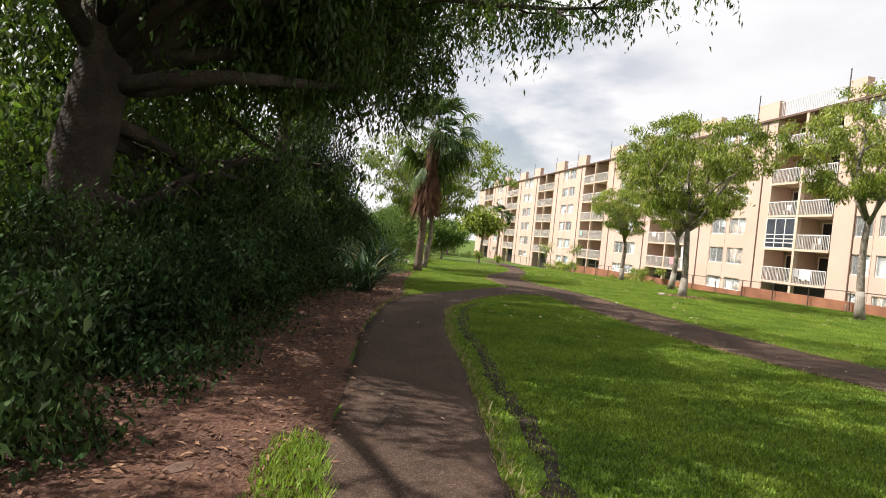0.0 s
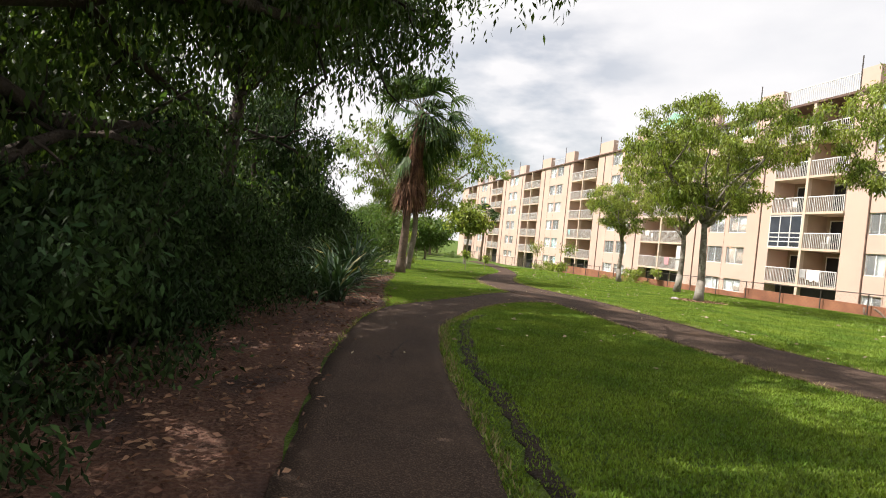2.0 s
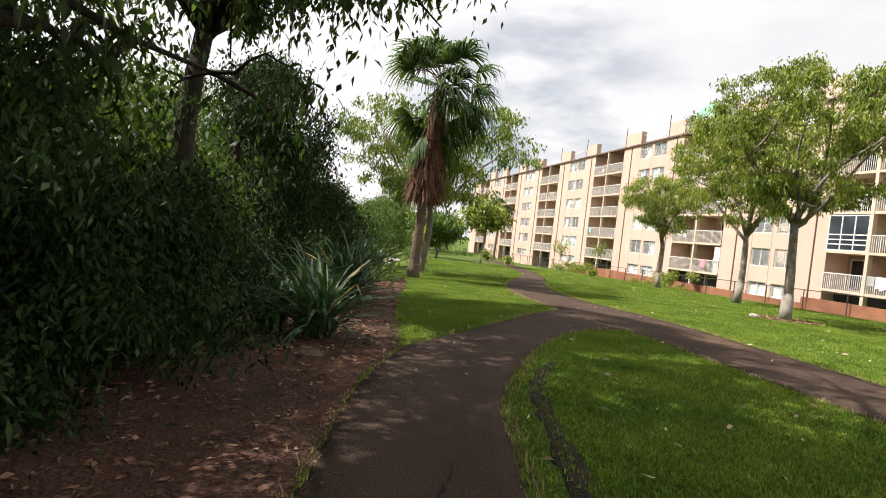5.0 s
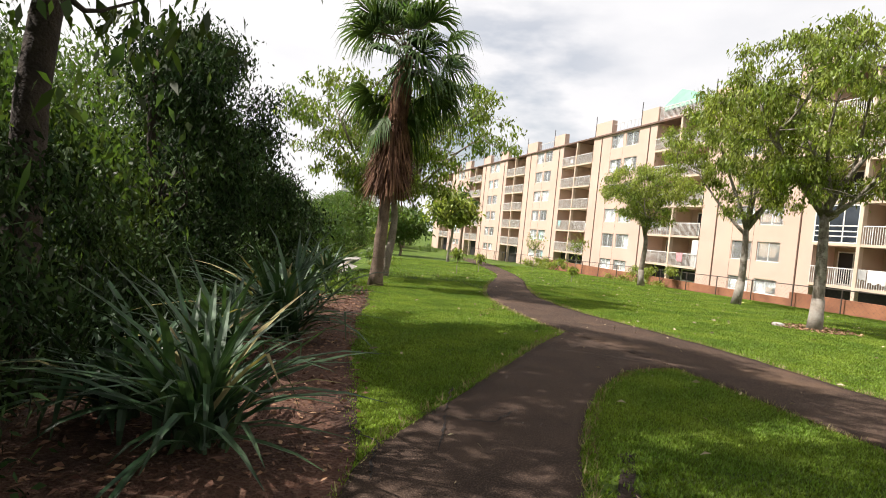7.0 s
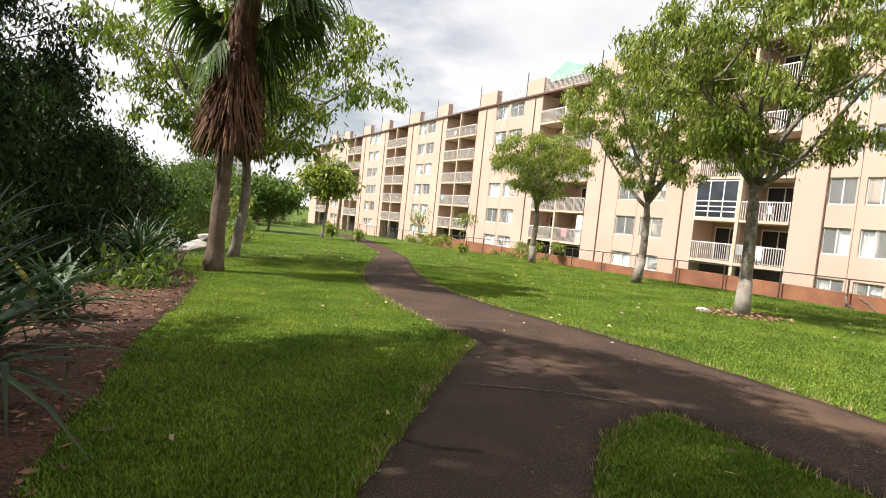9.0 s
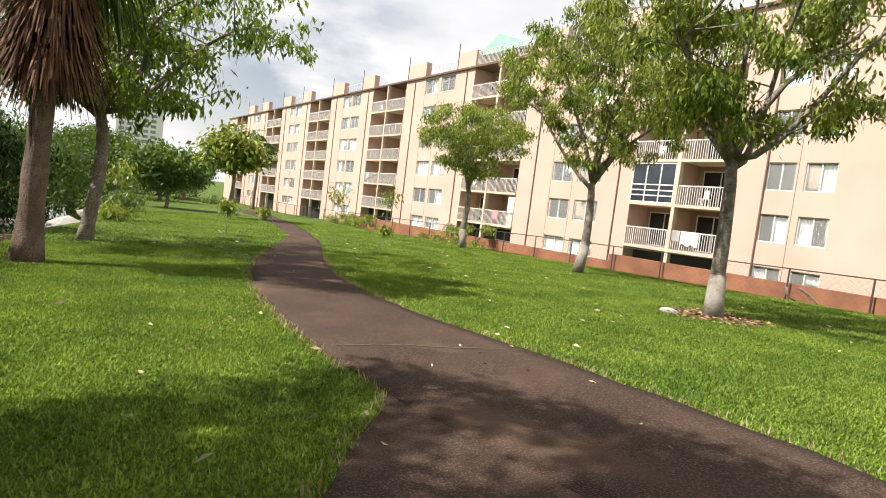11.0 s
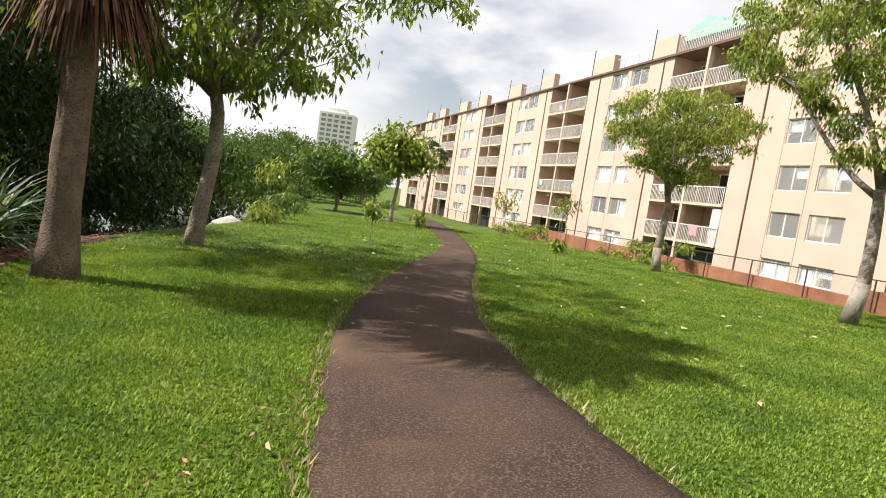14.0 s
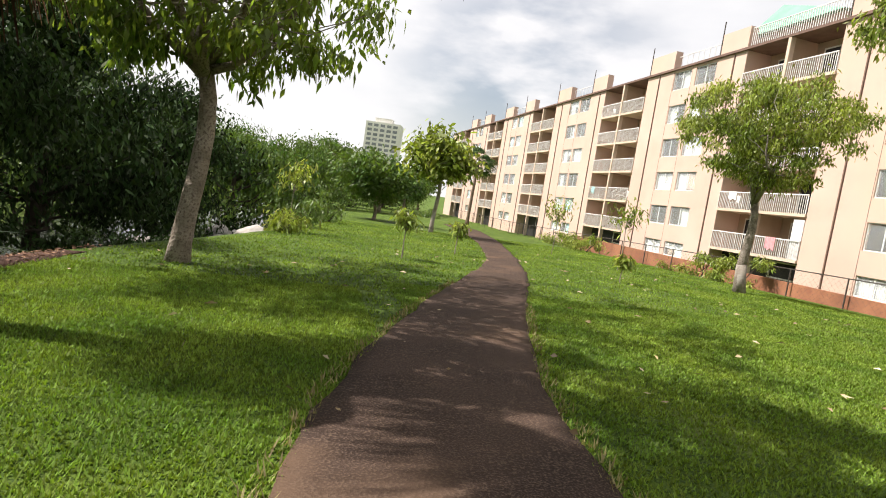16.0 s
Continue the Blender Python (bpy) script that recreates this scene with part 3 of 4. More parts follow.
PINK = material("pink_cloth", (0.5, 0.22, 0.24), (0.62, 0.32, 0.33), 6, 0.9, 0.2)
n0, n1 = BAYS[0]
a0, a1 = BAYS[1]
b0, b1 = BAYS[2]
plastic_chair(FX + 0.45, n1 - 0.55, SLAB0 + STOREY, 200, REDPLASTIC, "red plastic armchair on a glazed balcony")
plastic_chair(FX + 0.5, n0 + 1.6, SLAB0 + STOREY, 150, WHITE, "white plastic chair on a balcony")
plastic_chair(FX + 0.6, n1 - 1.2, SLAB0 + 2 * STOREY, 180, WHITE, "white plastic chair on a balcony")
plastic_chair(FX + 0.5, a1 - 0.9, SLAB0 + STOREY, 170, WHITE, "white plastic chair on a balcony")
plastic_chair(FX + 0.5, b1 - 1.0, SLAB0 + 4 * STOREY, 190, WHITE, "white plastic chair on a balcony")
plastic_chair(FX + 0.5, b0 + 1.0, SLAB0 + STOREY, 190, WHITE, "white plastic chair on a balcony")
hung_cloth(n0 + 1.2, n0 + 2.2, SLAB0 + 1.07, 0.75, WHITE, "white laundry hung over a balcony rail", 1)
hung_cloth(n0 + 2.3, n0 + 2.8, SLAB0 + 1.07, 0.6, CURTAIN, "grey laundry hung over a balcony rail", 2)
hung_cloth(a0 + 1.6, a0 + 2.3, SLAB0 + 1.07, 0.7, PINK, "pink patterned cloth hung over a balcony rail", 3)
hung_cloth(a1 - 1.6, a1 - 0.9, SLAB0 + STOREY + 1.07, 0.5, WHITE, "white towel hung over a balcony rail", 4)
hung_cloth(b1 - 1.2, b1 - 0.6, SLAB0 + STOREY + 1.07, 0.6, TEALCURTAIN, "pale teal cloth hung over a balcony rail", 5)
# white privacy screens at the balcony ends
boxes("screen", [(FX + 0.0, FX + 0.05, a0 + 0.05, a0 + 0.75, SLAB0, SLAB0 + 2.2)], WHITE, building, "white privacy screen")

# ---- retaining wall and fence before the building ----
tagged(boxes("retaining_wall", [(31.0, 31.35, 15.0, 37.4, -2.2, 0.2)], REDDIRT), "low concrete wall stained orange by red dirt", "wall")
tagged(boxes("retaining_wall", [(31.0, 31.25, 37.4, 69.0, -2.2, -0.2)], REDDIRT), "low dirt-stained concrete kerb wall below the fence", "wall")
fence = tagged(new("chain_fence"), "rusty chain fence on thin posts along the building", "fence")
fy = np.arange(16.0, 112.0, 3.0)
for y in fy:
    zb = max(gz(30.8, y), -1.6)
    bm = bmesh.new()
    tube(bm, [(30.8, y, zb - 0.3), (30.8, y, zb + 1.35)], [0.036, 0.036], 6)
    part("post", bm, DARKMETAL, fence)
for a, b in zip(fy, fy[1:]):
    bm = bmesh.new()
    tube(bm, [(30.8, a, max(gz(30.8, a), -1.6) + 1.33), (30.8, b, max(gz(30.8, b), -1.6) + 1.33)], [0.028, 0.028], 5)
    part("top_rail", bm, DARKMETAL, fence)
wires = []
for y in np.arange(16.0, 108.9, 0.28):
    z0 = max(gz(30.8, y), -1.6)
    for s in (1, -1):
        y2 = y + s * 1.25
        if 16.0 < y2 < 109:
            p0, p1 = np.array([30.8, y, z0 + 0.05]), np.array([30.8, y2, z0 + 1.3])
            wires.append([p0, p0 + [0, 0.009, 0], p1 + [0, 0.009, 0], p1])
tagged(quads_object("wire_mesh", wires, DARKMETAL, fence), kind="stuff")


# ---- plants ----
def broad_tree(name, x, y, height, trunk_r, fork, radius, seed, leaf, bark, n_limbs=6, subs=9, per=70, leaf_len=0.2, leaf_w=0.06,
               lean=(0, 0), flat=0.6, clump=0.43, label="", collar=None, droop=0.6, low=0.0, shell=0.0, centre=(0, 0)):
    """A tapered trunk that forks into limbs, each with twigs that end in leaf clumps."""
    rng = np.random.RandomState(seed)
    z0 = gz(x, y)
    tree = tagged(new(name), label, "tree")
    tree.location = (x, y, z0)
    f = np.array([lean[0], lean[1], fork])
    bm = bmesh.new()
    pts = bend((0, 0, -0.15), f, rng, 0.03, 7)
    rad = [trunk_r * (1.22 if i == 0 else 1.0 - 0.32 * i / 6) for i in range(7)]
    tube(bm, pts, rad, 12, 0.12, rng)
    part("trunk", bm, bark, tree, smooth=True)
    cz = (height + fork) / 2 + 0.12 * (height - fork) + low
    hz = (height - fork) * 0.5
    tips = []
    for i in range(n_limbs):
        bm = bmesh.new()
        a = 2 * math.pi * (i + rng.rand() * 0.7) / n_limbs
        el = rng.uniform(-0.15, 1.25) if i else 1.4
        q = np.array([centre[0] + radius * 0.72 * math.cos(a) * math.cos(el), centre[1] + radius * 0.72 * math.sin(a) * math.cos(el), cz + hz * 0.6 * math.sin(el) - hz * 0.15])
        lp = bend(f - [0, 0, 0.1 * (i % 3)], q, rng, 0.1, 7, 0.12)
        r0 = trunk_r * 0.5
        tube(bm, lp, [r0 * (1 - 0.8 * j / 6) for j in range(7)], 7, 0.1, rng)
        for s in range(subs):
            st = np.array(lp[rng.randint(2, 7)])
            v = rng.normal(0, 1, 3)
            v /= np.linalg.norm(v)
            v[2] *= flat
            e = st + v * radius * rng.uniform(0.25, 0.6)
            # keep the twig inside the crown
            dx = np.array([(e[0] - centre[0]) / radius, (e[1] - centre[1]) / radius, (e[2] - cz) / (hz * 1.05)])
            m = np.linalg.norm(dx)
            if m > 1:
                e = np.array([centre[0], centre[1], cz]) + dx / m * np.array([radius, radius, hz * 1.05]) * rng.uniform(0.85, 1.0)
            tw = bend(st, e, rng, 0.1, 4)
            tube(bm, tw, [r0 * 0.22, r0 * 0.16, r0 * 0.1, 0.006], 4)
            tips.append(e)
            tips.append(np.array(tw[2]) + rng.normal(0, 0.15, 3))
        part("limb", bm, bark, tree, smooth=True)
    # outer shell of twigs, so that the dome closes on top and stays open below
    limb_pts = np.array(tips)
    bm = bmesh.new()
    for s in range(int(shell * n_limbs * subs)):
        a, el = rng.rand() * 2 * math.pi, math.asin(rng.uniform(-0.15, 1.0))
        r = rng.uniform(0.8, 1.02)
        e = np.array([centre[0] + radius * r * math.cos(a) * math.cos(el), centre[1] + radius * r * math.sin(a) * math.cos(el), cz + hz * 0.95 * r * math.sin(el)])
        st = limb_pts[np.argmin(np.linalg.norm(limb_pts[:n_limbs * subs * 2] - e, axis=1) + rng.rand() * 0.2)]
        tube(bm, bend(st, e, rng, 0.1, 3), [0.014, 0.01, 0.005], 3)
        tips.append(e)
    if shell:
        tagged(part("branch", bm, bark, tree), kind="stuff")
    tips = np.array(tips)
    n = len(tips) * per
    c = tips[rng.randint(0, len(tips), n)] + rng.normal(0, 1, (n, 3)) * clump * np.array([0.55, 0.55, 0.38])
    crown = quads_object("crown", leaf_quads(c, rng, leaf_len, leaf_w, droop), leaf, tree)
    tagged(crown, kind="stuff")
    if collar:
        bm = bmesh.new()
        tube(bm, [(pts[0][0], pts[0][1], 0.0), tuple(np.array(pts[0]) * 0.5 + np.array(pts[2]) * 0.5), pts[2]], [trunk_r * 1.26, trunk_r * 1.09, trunk_r * 0.97], 14, 0.05, rng)
        part("whitewash", bm, collar, tree, "pale whitewashed lower trunk", smooth=True)
    return tree


# three lawn trees before the building
broad_tree("lawn_tree", 22.45, 39.7, 6.8, 0.17, 3.1, 2.9, 21, LEAF_LIGHT, LICHENBARK, 7, 8, 120, 0.145, 0.052, (-0.1, 0), shell=1.0, clump=0.34, collar=WHITEBARK, label="small lawn tree with whitewashed trunk and sparse bright leaves", droop=0.7)
broad_tree("lawn_tree", 20.75, 30.7, 8.5, 0.17, 3.2, 3.6, 22, LEAF_LIGHT, LICHENBARK, 8, 8, 140, 0.145, 0.052, (0.1, 0), shell=1.3, clump=0.31, collar=WHITEBARK, label="lawn tree with pale trunk and drooping yellow-green leaves", droop=0.75)
broad_tree("lawn_tree", 16.55, 23.4, 8.0, 0.17, 3.3, 3.6, 23, LEAF_LIGHT, LICHENBARK, 8, 8, 150, 0.14, 0.05, (0.0, 0.1), shell=1.3, clump=0.31, collar=WHITEBARK, label="lawn tree with spotted pale trunk and drooping yellow-green leaves", droop=0.75)
broad_tree("lawn_tree", 21.0, 18.4, 8.8, 0.16, 3.9, 3.3, 25, LEAF_LIGHT, LICHENBARK, 7, 8, 135, 0.14, 0.05, (0.0, 0.1), shell=1.2, clump=0.31, collar=WHITEBARK, label="lawn tree with slim pale trunk and drooping yellow-green leaves", droop=0.75)
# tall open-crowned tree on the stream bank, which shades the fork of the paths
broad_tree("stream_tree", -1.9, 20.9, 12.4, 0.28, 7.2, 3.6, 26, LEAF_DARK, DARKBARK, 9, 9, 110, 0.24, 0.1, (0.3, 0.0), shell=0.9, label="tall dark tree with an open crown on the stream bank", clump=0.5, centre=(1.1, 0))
# leaning tree behind the palm
broad_tree("bank_tree", 6.05, 34.0, 8.2, 0.18, 3.3, 4.9, 24, LEAF_OPEN, BARK, 11, 13, 42, 0.2, 0.072, (0.12, 0), shell=0.7, label="leaning grey tree with spreading limbs and drooping leaves", droop=0.7, clump=0.34, centre=(0.2, 0), low=-0.4, flat=0.8)


def fan_palm(name, x, y, crown_z, seed, skirt=True, scale=1.0, label=""):
    rng = np.random.RandomState(seed)
    tree = tagged(new(name), label, "palm tree")
    tree.location = (x, y, gz(x, y))
    bm = bmesh.new()
    n = 14
    pts = [(0.30 * (i / n) ** 1.3, 0, -0.15 + (crown_z + 0.15) * i / n) for i in range(n + 1)]
    tube(bm, pts, [min(scale, 1.0) * (0.3 if i == 0 else 0.235 if i == 1 else 0.2 - 0.005 * i + 0.012 * (i % 2)) for i in range(n + 1)], 14, 0.1, rng)
    part("trunk", bm, PALMBARK, tree, "ringed grey-brown trunk", smooth=True)
    top = np.array(pts[-1])
    count = 38 if skirt else 26
    for i in range(count):
        fans, stem = [], bmesh.new()
        az = i * 2.51 + rng.uniform(-0.3, 0.3)
        u = (i * 0.618) % 1.0
        el = -1.15 + 2.55 * u if skirt else -0.75 + 2.05 * u
        d = np.array([math.cos(az) * math.cos(el), math.sin(az) * math.cos(el), math.sin(el)])
        L = scale * rng.uniform(0.75, 1.15)
        base = top + np.array([0, 0, rng.uniform(-0.3, 0.35) - (0.45 * max(0.0, -el) if skirt else 0)])
        hub = base + d * L
        hub[2] -= 0.12 * L
        tube(stem, [tuple(base), tuple(base + d * L * 0.5 + [0, 0, 0.05]), tuple(hub)], [0.03, 0.022, 0.015], 5)
        side = np.cross(d, [0, 0, 1.0])
        side /= np.linalg.norm(side) + 1e-9
        nrm = np.cross(side, d)
        turn = rng.uniform(-0.6, 0.6)
        side, nrm = side * math.cos(turn) + nrm * math.sin(turn), nrm * math.cos(turn) - side * math.sin(turn)
        for s in np.linspace(-1.4, 1.4, 32):
            dd = d * math.cos(s) + side * math.sin(s) + rng.normal(0, 0.03, 3)
            r = scale * rng.uniform(0.9, 1.15) * (1 - 0.16 * abs(s))
            w = 0.027 * scale
            hang = rng.uniform(0.7, 1.3)
            p1 = hub + dd * r * 0.5 + nrm * 0.05
            p2 = hub + dd * r * 0.78 - np.array([0, 0, 0.16 * r * hang])
            p3 = p2 + (dd * 0.14 - np.array([0, 0, 0.3 * hang])) * r
            sd = np.cross(dd, nrm)
            fold = nrm * w * 0.8
            fans.append([hub - sd * 0.006, p1 - sd * w, p1 + fold, hub + sd * 0.006])
            fans.append([hub - sd * 0.006, p1 + fold, p1 + sd * w, hub + sd * 0.006])
            fans.append([p1 - sd * w, p2 - sd * w * 0.6, p2 + sd * w * 0.6, p1 + sd * w])
            fans.append([p2 - sd * w * 0.6, p3, p3 + sd * 0.004, p2 + sd * w * 0.6])
        frond = quads_object("frond", np.array(fans), FROND, tree)
        part("stalk", stem, PALMBARK, frond)
    if skirt:
        strips = []
        for i in range(3600):
            az = rng.rand() * 2 * math.pi
            u = rng.rand()
            zt = crown_z - 0.1 - u * (crown_z * 0.52)
            ax = 0.30 * (zt / crown_z) ** 1.3
            flare = 0.16 + 0.72 * smooth01((u - 0.35) / 0.45) * rng.rand() ** 0.6
            ln = rng.uniform(0.5, 1.1)
            o = np.array([math.cos(az), math.sin(az), 0])
            sd = np.array([-math.sin(az), math.cos(az), 0]) * rng.uniform(0.006, 0.026)
            c = np.array([ax, 0, zt])
            p0, p1 = c + o * 0.18, c + o * (0.18 + flare * 0.6) + [0, 0, -0.25 * ln]
            p2 = c + o * (0.16 + flare) + [0, 0, -ln]
            strips.append([p0 - sd, p1 - sd, p1 + sd, p0 + sd])
            strips.append([p1 - sd, p2 - sd * 0.3, p2 + sd * 0.3, p1 + sd])
        tagged(quads_object("skirt", np.array(strips), SKIRT, tree, "hanging skirt of dead brown fronds"), kind="stuff")
    return tree


fan_palm("fan_palm", 4.95, 29.3, 7.5, 31, True, 1.32, label="tall fan palm with a brown skirt of dead fronds")
fan_palm("fan_palm", 26.6, 88.0, 7.6, 32, False, 1.25, label="slim fan palm before the far end of the building")


def strap_clump(name, x, y, height, seed, n=90, mat=LILY, label="", width=0.042):
    """A clump of long arching strap leaves."""
    rng = np.random.RandomState(seed)
    ob = tagged(new(name), label, "plant")
    ob.location = (x, y, gz(x, y))
    for i in range(n):
        q = []
        az = rng.rand() * 2 * math.pi
        el = rng.uniform(0.55, 1.52)
        L = height * rng.uniform(0.65, 1.25)
        d = np.array([math.cos(az), math.sin(az), 0])
        side = np.array([-math.sin(az), math.cos(az), 0])
        p = np.array([rng.normal(0, 0.1), rng.normal(0, 0.1), rng.uniform(-0.03, 0.1)])
        e, pts = el, [p]
        fold = 5 if rng.rand() < 0.75 else rng.randint(2, 4)
        for k in range(5):
            p = p + (d * math.cos(e) + np.array([0, 0, math.sin(e)])) * L / 5
            e -= rng.uniform(0.08, 0.4) if k != fold else 1.5
            pts.append(p)
        ws = [0.6, 1.0, 1.0, 0.85, 0.55, 0.08]
        w = width * rng.uniform(0.55, 1.1)
        dip = np.array([0, 0, -0.35 * w])
        for k in range(5):
            a0, a1 = pts[k] + dip * ws[k], pts[k + 1] + dip * ws[k + 1]
            q.append([pts[k] - side * w * ws[k], a0, a1, pts[k + 1] - side * w * ws[k + 1]])
            q.append([a0, pts[k] + side * w * ws[k], pts[k + 1] + side * w * ws[k + 1], a1])
        quads_object("leaf", np.array(q), DRYBLADE if rng.rand() < 0.05 else mat, ob)
    return ob


for i, (x, y, h, n) in enumerate([(1.4, 15.5, 1.35, 120), (0.7, 16.2, 1.15, 90), (2.0, 19.6, 1.75, 110), (1.9, 21.2, 1.3, 90), (1.2, 18.2, 1.3, 80), (2.4, 23.0, 0.95, 70), (3.3, 28.4, 1.3, 90), (3.5, 30.6, 1.5, 100), (3.2, 32.0, 1.5, 90), (2.4, 29.6, 1.5, 90)]):
    strap_clump("spider_lily", x, y, h, 60 + i, n, label="clump of long dark green strap leaves on bare soil")


def shrub(name, x, y, rx, ry, h, seed, n, mat, leaf_len=0.16, leaf_w=0.05, z=None, label="", skirt=0.0, droop=0.55):
    """A dense shrub: branching stems and leaf clumps in an uneven dome."""
    rng = np.random.RandomState(seed)
    z0 = gz(x, y) if z is None else z
    ob = tagged(new(name), label, "shrub")
    ob.location = (x, y, z0)
    tips = []
    for i in range(max(10, int(n / 520))):
        a, u = rng.rand() * 2 * math.pi, rng.rand() ** 0.5
        el = rng.rand() ** 0.75
        e = np.array([rx * u * math.cos(a), ry * u * math.sin(a), h * (skirt + (1 - skirt) * el) * math.sqrt(max(0.02, 1 - 0.75 * u * u))])
        e *= rng.uniform(0.72, 1.28)
        tips.append(e)
        if i % 4 == 0:
            bm = bmesh.new()
            tube(bm, bend((e[0] * 0.25, e[1] * 0.25, -0.1), e, rng, 0.12, 4), [0.04, 0.03, 0.018, 0.006], 4)
            part("stem", bm, DARKBARK, ob)
    tips = np.array(tips)
    c = tips[rng.randint(0, len(tips), n)] + rng.normal(0, 1, (n, 3)) * np.array([0.3, 0.3, 0.22]) * (0.5 + 0.12 * h)
    c[:, 2] = np.maximum(c[:, 2], 0.04)
    tagged(quads_object("foliage", leaf_quads(c, rng, leaf_len, leaf_w, droop), mat, ob), kind="stuff")
    return ob


# dark thicket along the stream bank
THICKET = [(-1.9, 2.2, 1.0, 1.2, 0.6, 5000), (-2.6, 4.6, 1.5, 1.7, 1.1, 18000), (-2.0, 7.4, 1.5, 1.7, 1.8, 26000), (-1.5, 10.0, 1.4, 1.6, 2.2, 28000), (-1.0, 12.7, 1.4, 1.6, 2.3, 28000),
           (-0.6, 15.2, 1.2, 1.6, 2.0, 18000), (-4.6, 8.9, 2.2, 2.4, 2.8, 9000), (-4.0, 13.4, 2.4, 2.6, 3.4, 13000), (-2.6, 17.9, 2.2, 2.4, 3.8, 16000), (-5.6, 4.6, 2.4, 2.6, 2.4, 9000),
           (-1.4, 21.8, 2.1, 2.5, 3.4, 14000), (0.2, 26.6, 1.9, 2.4, 2.6, 11000), (1.6, 31.0, 1.4, 2.0, 1.5, 6000), (2.4, 36.0, 1.4, 2.2, 1.3, 6000), (3.6, 40.0, 1.3, 1.6, 1.0, 4000), (-0.6, 31.5, 2.2, 2.6, 3.0, 11000)]
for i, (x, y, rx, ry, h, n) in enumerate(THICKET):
    shrub("shrub", x, y, rx, ry, h + 0.3, 100 + i, n, LEAF_SHADE, 0.085 if i in (1, 2, 3, 4, 5) else 0.12, 0.032 if i in (1, 2, 3, 4, 5) else 0.045, label="dense shade-dark green shrub in the thicket by the stream")


def weeping_tree():
    """The large tree over the path: thick trunk, crooked limbs and long drooping leafy twigs."""
    rng = np.random.RandomState(77)
    x, y = -3.4, 8.6
    z0 = gz(x, y)
    tree = tagged(new("weeping_tree"), "huge dark tree with drooping leafy branches over the path", "tree")
    tree.location = (x, y, z0)
    bm = bmesh.new()
    tp = [(0, 0, -0.2), (0.05, 0, 0.6), (0.1, 0.05, 2.0), (0.2, 0.1, 3.4), (0.35, 0.2, 4.8), (0.3, 0.2, 6.4), (0.2, 0.4, 8.6)]
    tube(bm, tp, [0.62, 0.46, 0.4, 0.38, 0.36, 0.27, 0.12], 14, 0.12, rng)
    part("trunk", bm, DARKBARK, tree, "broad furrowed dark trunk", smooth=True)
    ends = [(1.4, 6.2, 6.6), (3.0, 6.0, 6.8), (4.4, 6.6, 7.0), (5.8, 6.2, 7.6), (7.0, 6.8, 8.6), (8.4, 6.0, 9.8), (2.2, 8.2, 6.4), (4.0, 8.6, 7.0), (5.6, 8.4, 8.0), (0.4, 7.6, 6.4), (7.2, 3.4, 9.6),
            (4.6, 3.4, 8.8), (-3.0, 4.0, 8.0), (-4.0, -2.0, 8.2), (3.0, -3.5, 9.0), (6.2, -1.0, 10.0), (2.2, 3.2, 7.4), (3.4, 0.6, 10.0), (9.0, 2.6, 10.6), (-1.6, 6.6, 6.8), (1.2, 9.4, 6.2), (6.6, 8.8, 9.2), (3.2, 4.4, 9.4), (4.8, 7.4, 6.4), (6.2, 7.6, 7.2), (7.6, 7.4, 8.4), (5.4, 5.2, 7.0), (10.0, 3.4, 9.0), (10.4, 4.6, 8.6), (9.4, 5.6, 8.8),
            # From here on: high limbs out of view, added to shade the ground.
            (2.0, -1.0, 8.4), (4.0, -4.0, 8.8), (6.2, -3.0, 9.4), (1.0, -5.0, 8.4), (4.6, 0.6, 9.4), (7.2, 1.2, 9.8), (-1.0, -6.0, 8.6), (2.4, -8.0, 9.0), (5.2, -7.4, 9.4), (3.0, 2.0, 8.8), (5.8, 3.0, 9.2), (0.6, 1.6, 8.6),
            (1.0, 6.0, 9.6), (3.0, 5.6, 9.8), (2.0, 8.0, 9.6), (4.0, 8.0, 9.8), (0.2, 9.0, 9.4), (3.4, 10.0, 9.6), (5.0, 6.6, 10.0), (5.0, 10.0, 10.0), (1.6, 10.4, 9.4), (4.4, 4.4, 10.2)]
    # low crooked limbs that sag over the thicket
    sag = []
    for e in [(0.7, 2.4, 3.2), (2.3, 4.6, 3.4), (0.4, 4.8, 3.5), (2.2, 5.8, 4.2), (3.2, 6.4, 4.4), (1.2, 6.6, 3.8), (-1.4, 2.0, 3.4)]:
        bm = bmesh.new()
        lp = bend(np.array(tp[3]) + [0, 0, rng.uniform(-0.3, 0.8)], e, rng, 0.1, 9, 0.12)
        tube(bm, lp, [0.15 * (1 - 0.85 * j / 8) for j in range(9)], 8, 0.12, rng)
        for s in range(9):
            q = np.array(lp[rng.randint(3, 9)])
            v = rng.normal(0, 1, 3) * [1, 1, 0.5]
            e2 = q + v / np.linalg.norm(v) * rng.uniform(0.5, 1.3)
            tube(bm, bend(q, e2, rng, 0.15, 5, 0.1), [0.035, 0.028, 0.02, 0.014, 0.006], 5)
            sag.append(e2)
        part("limb", bm, DARKBARK, tree, smooth=True)
    twigs = []
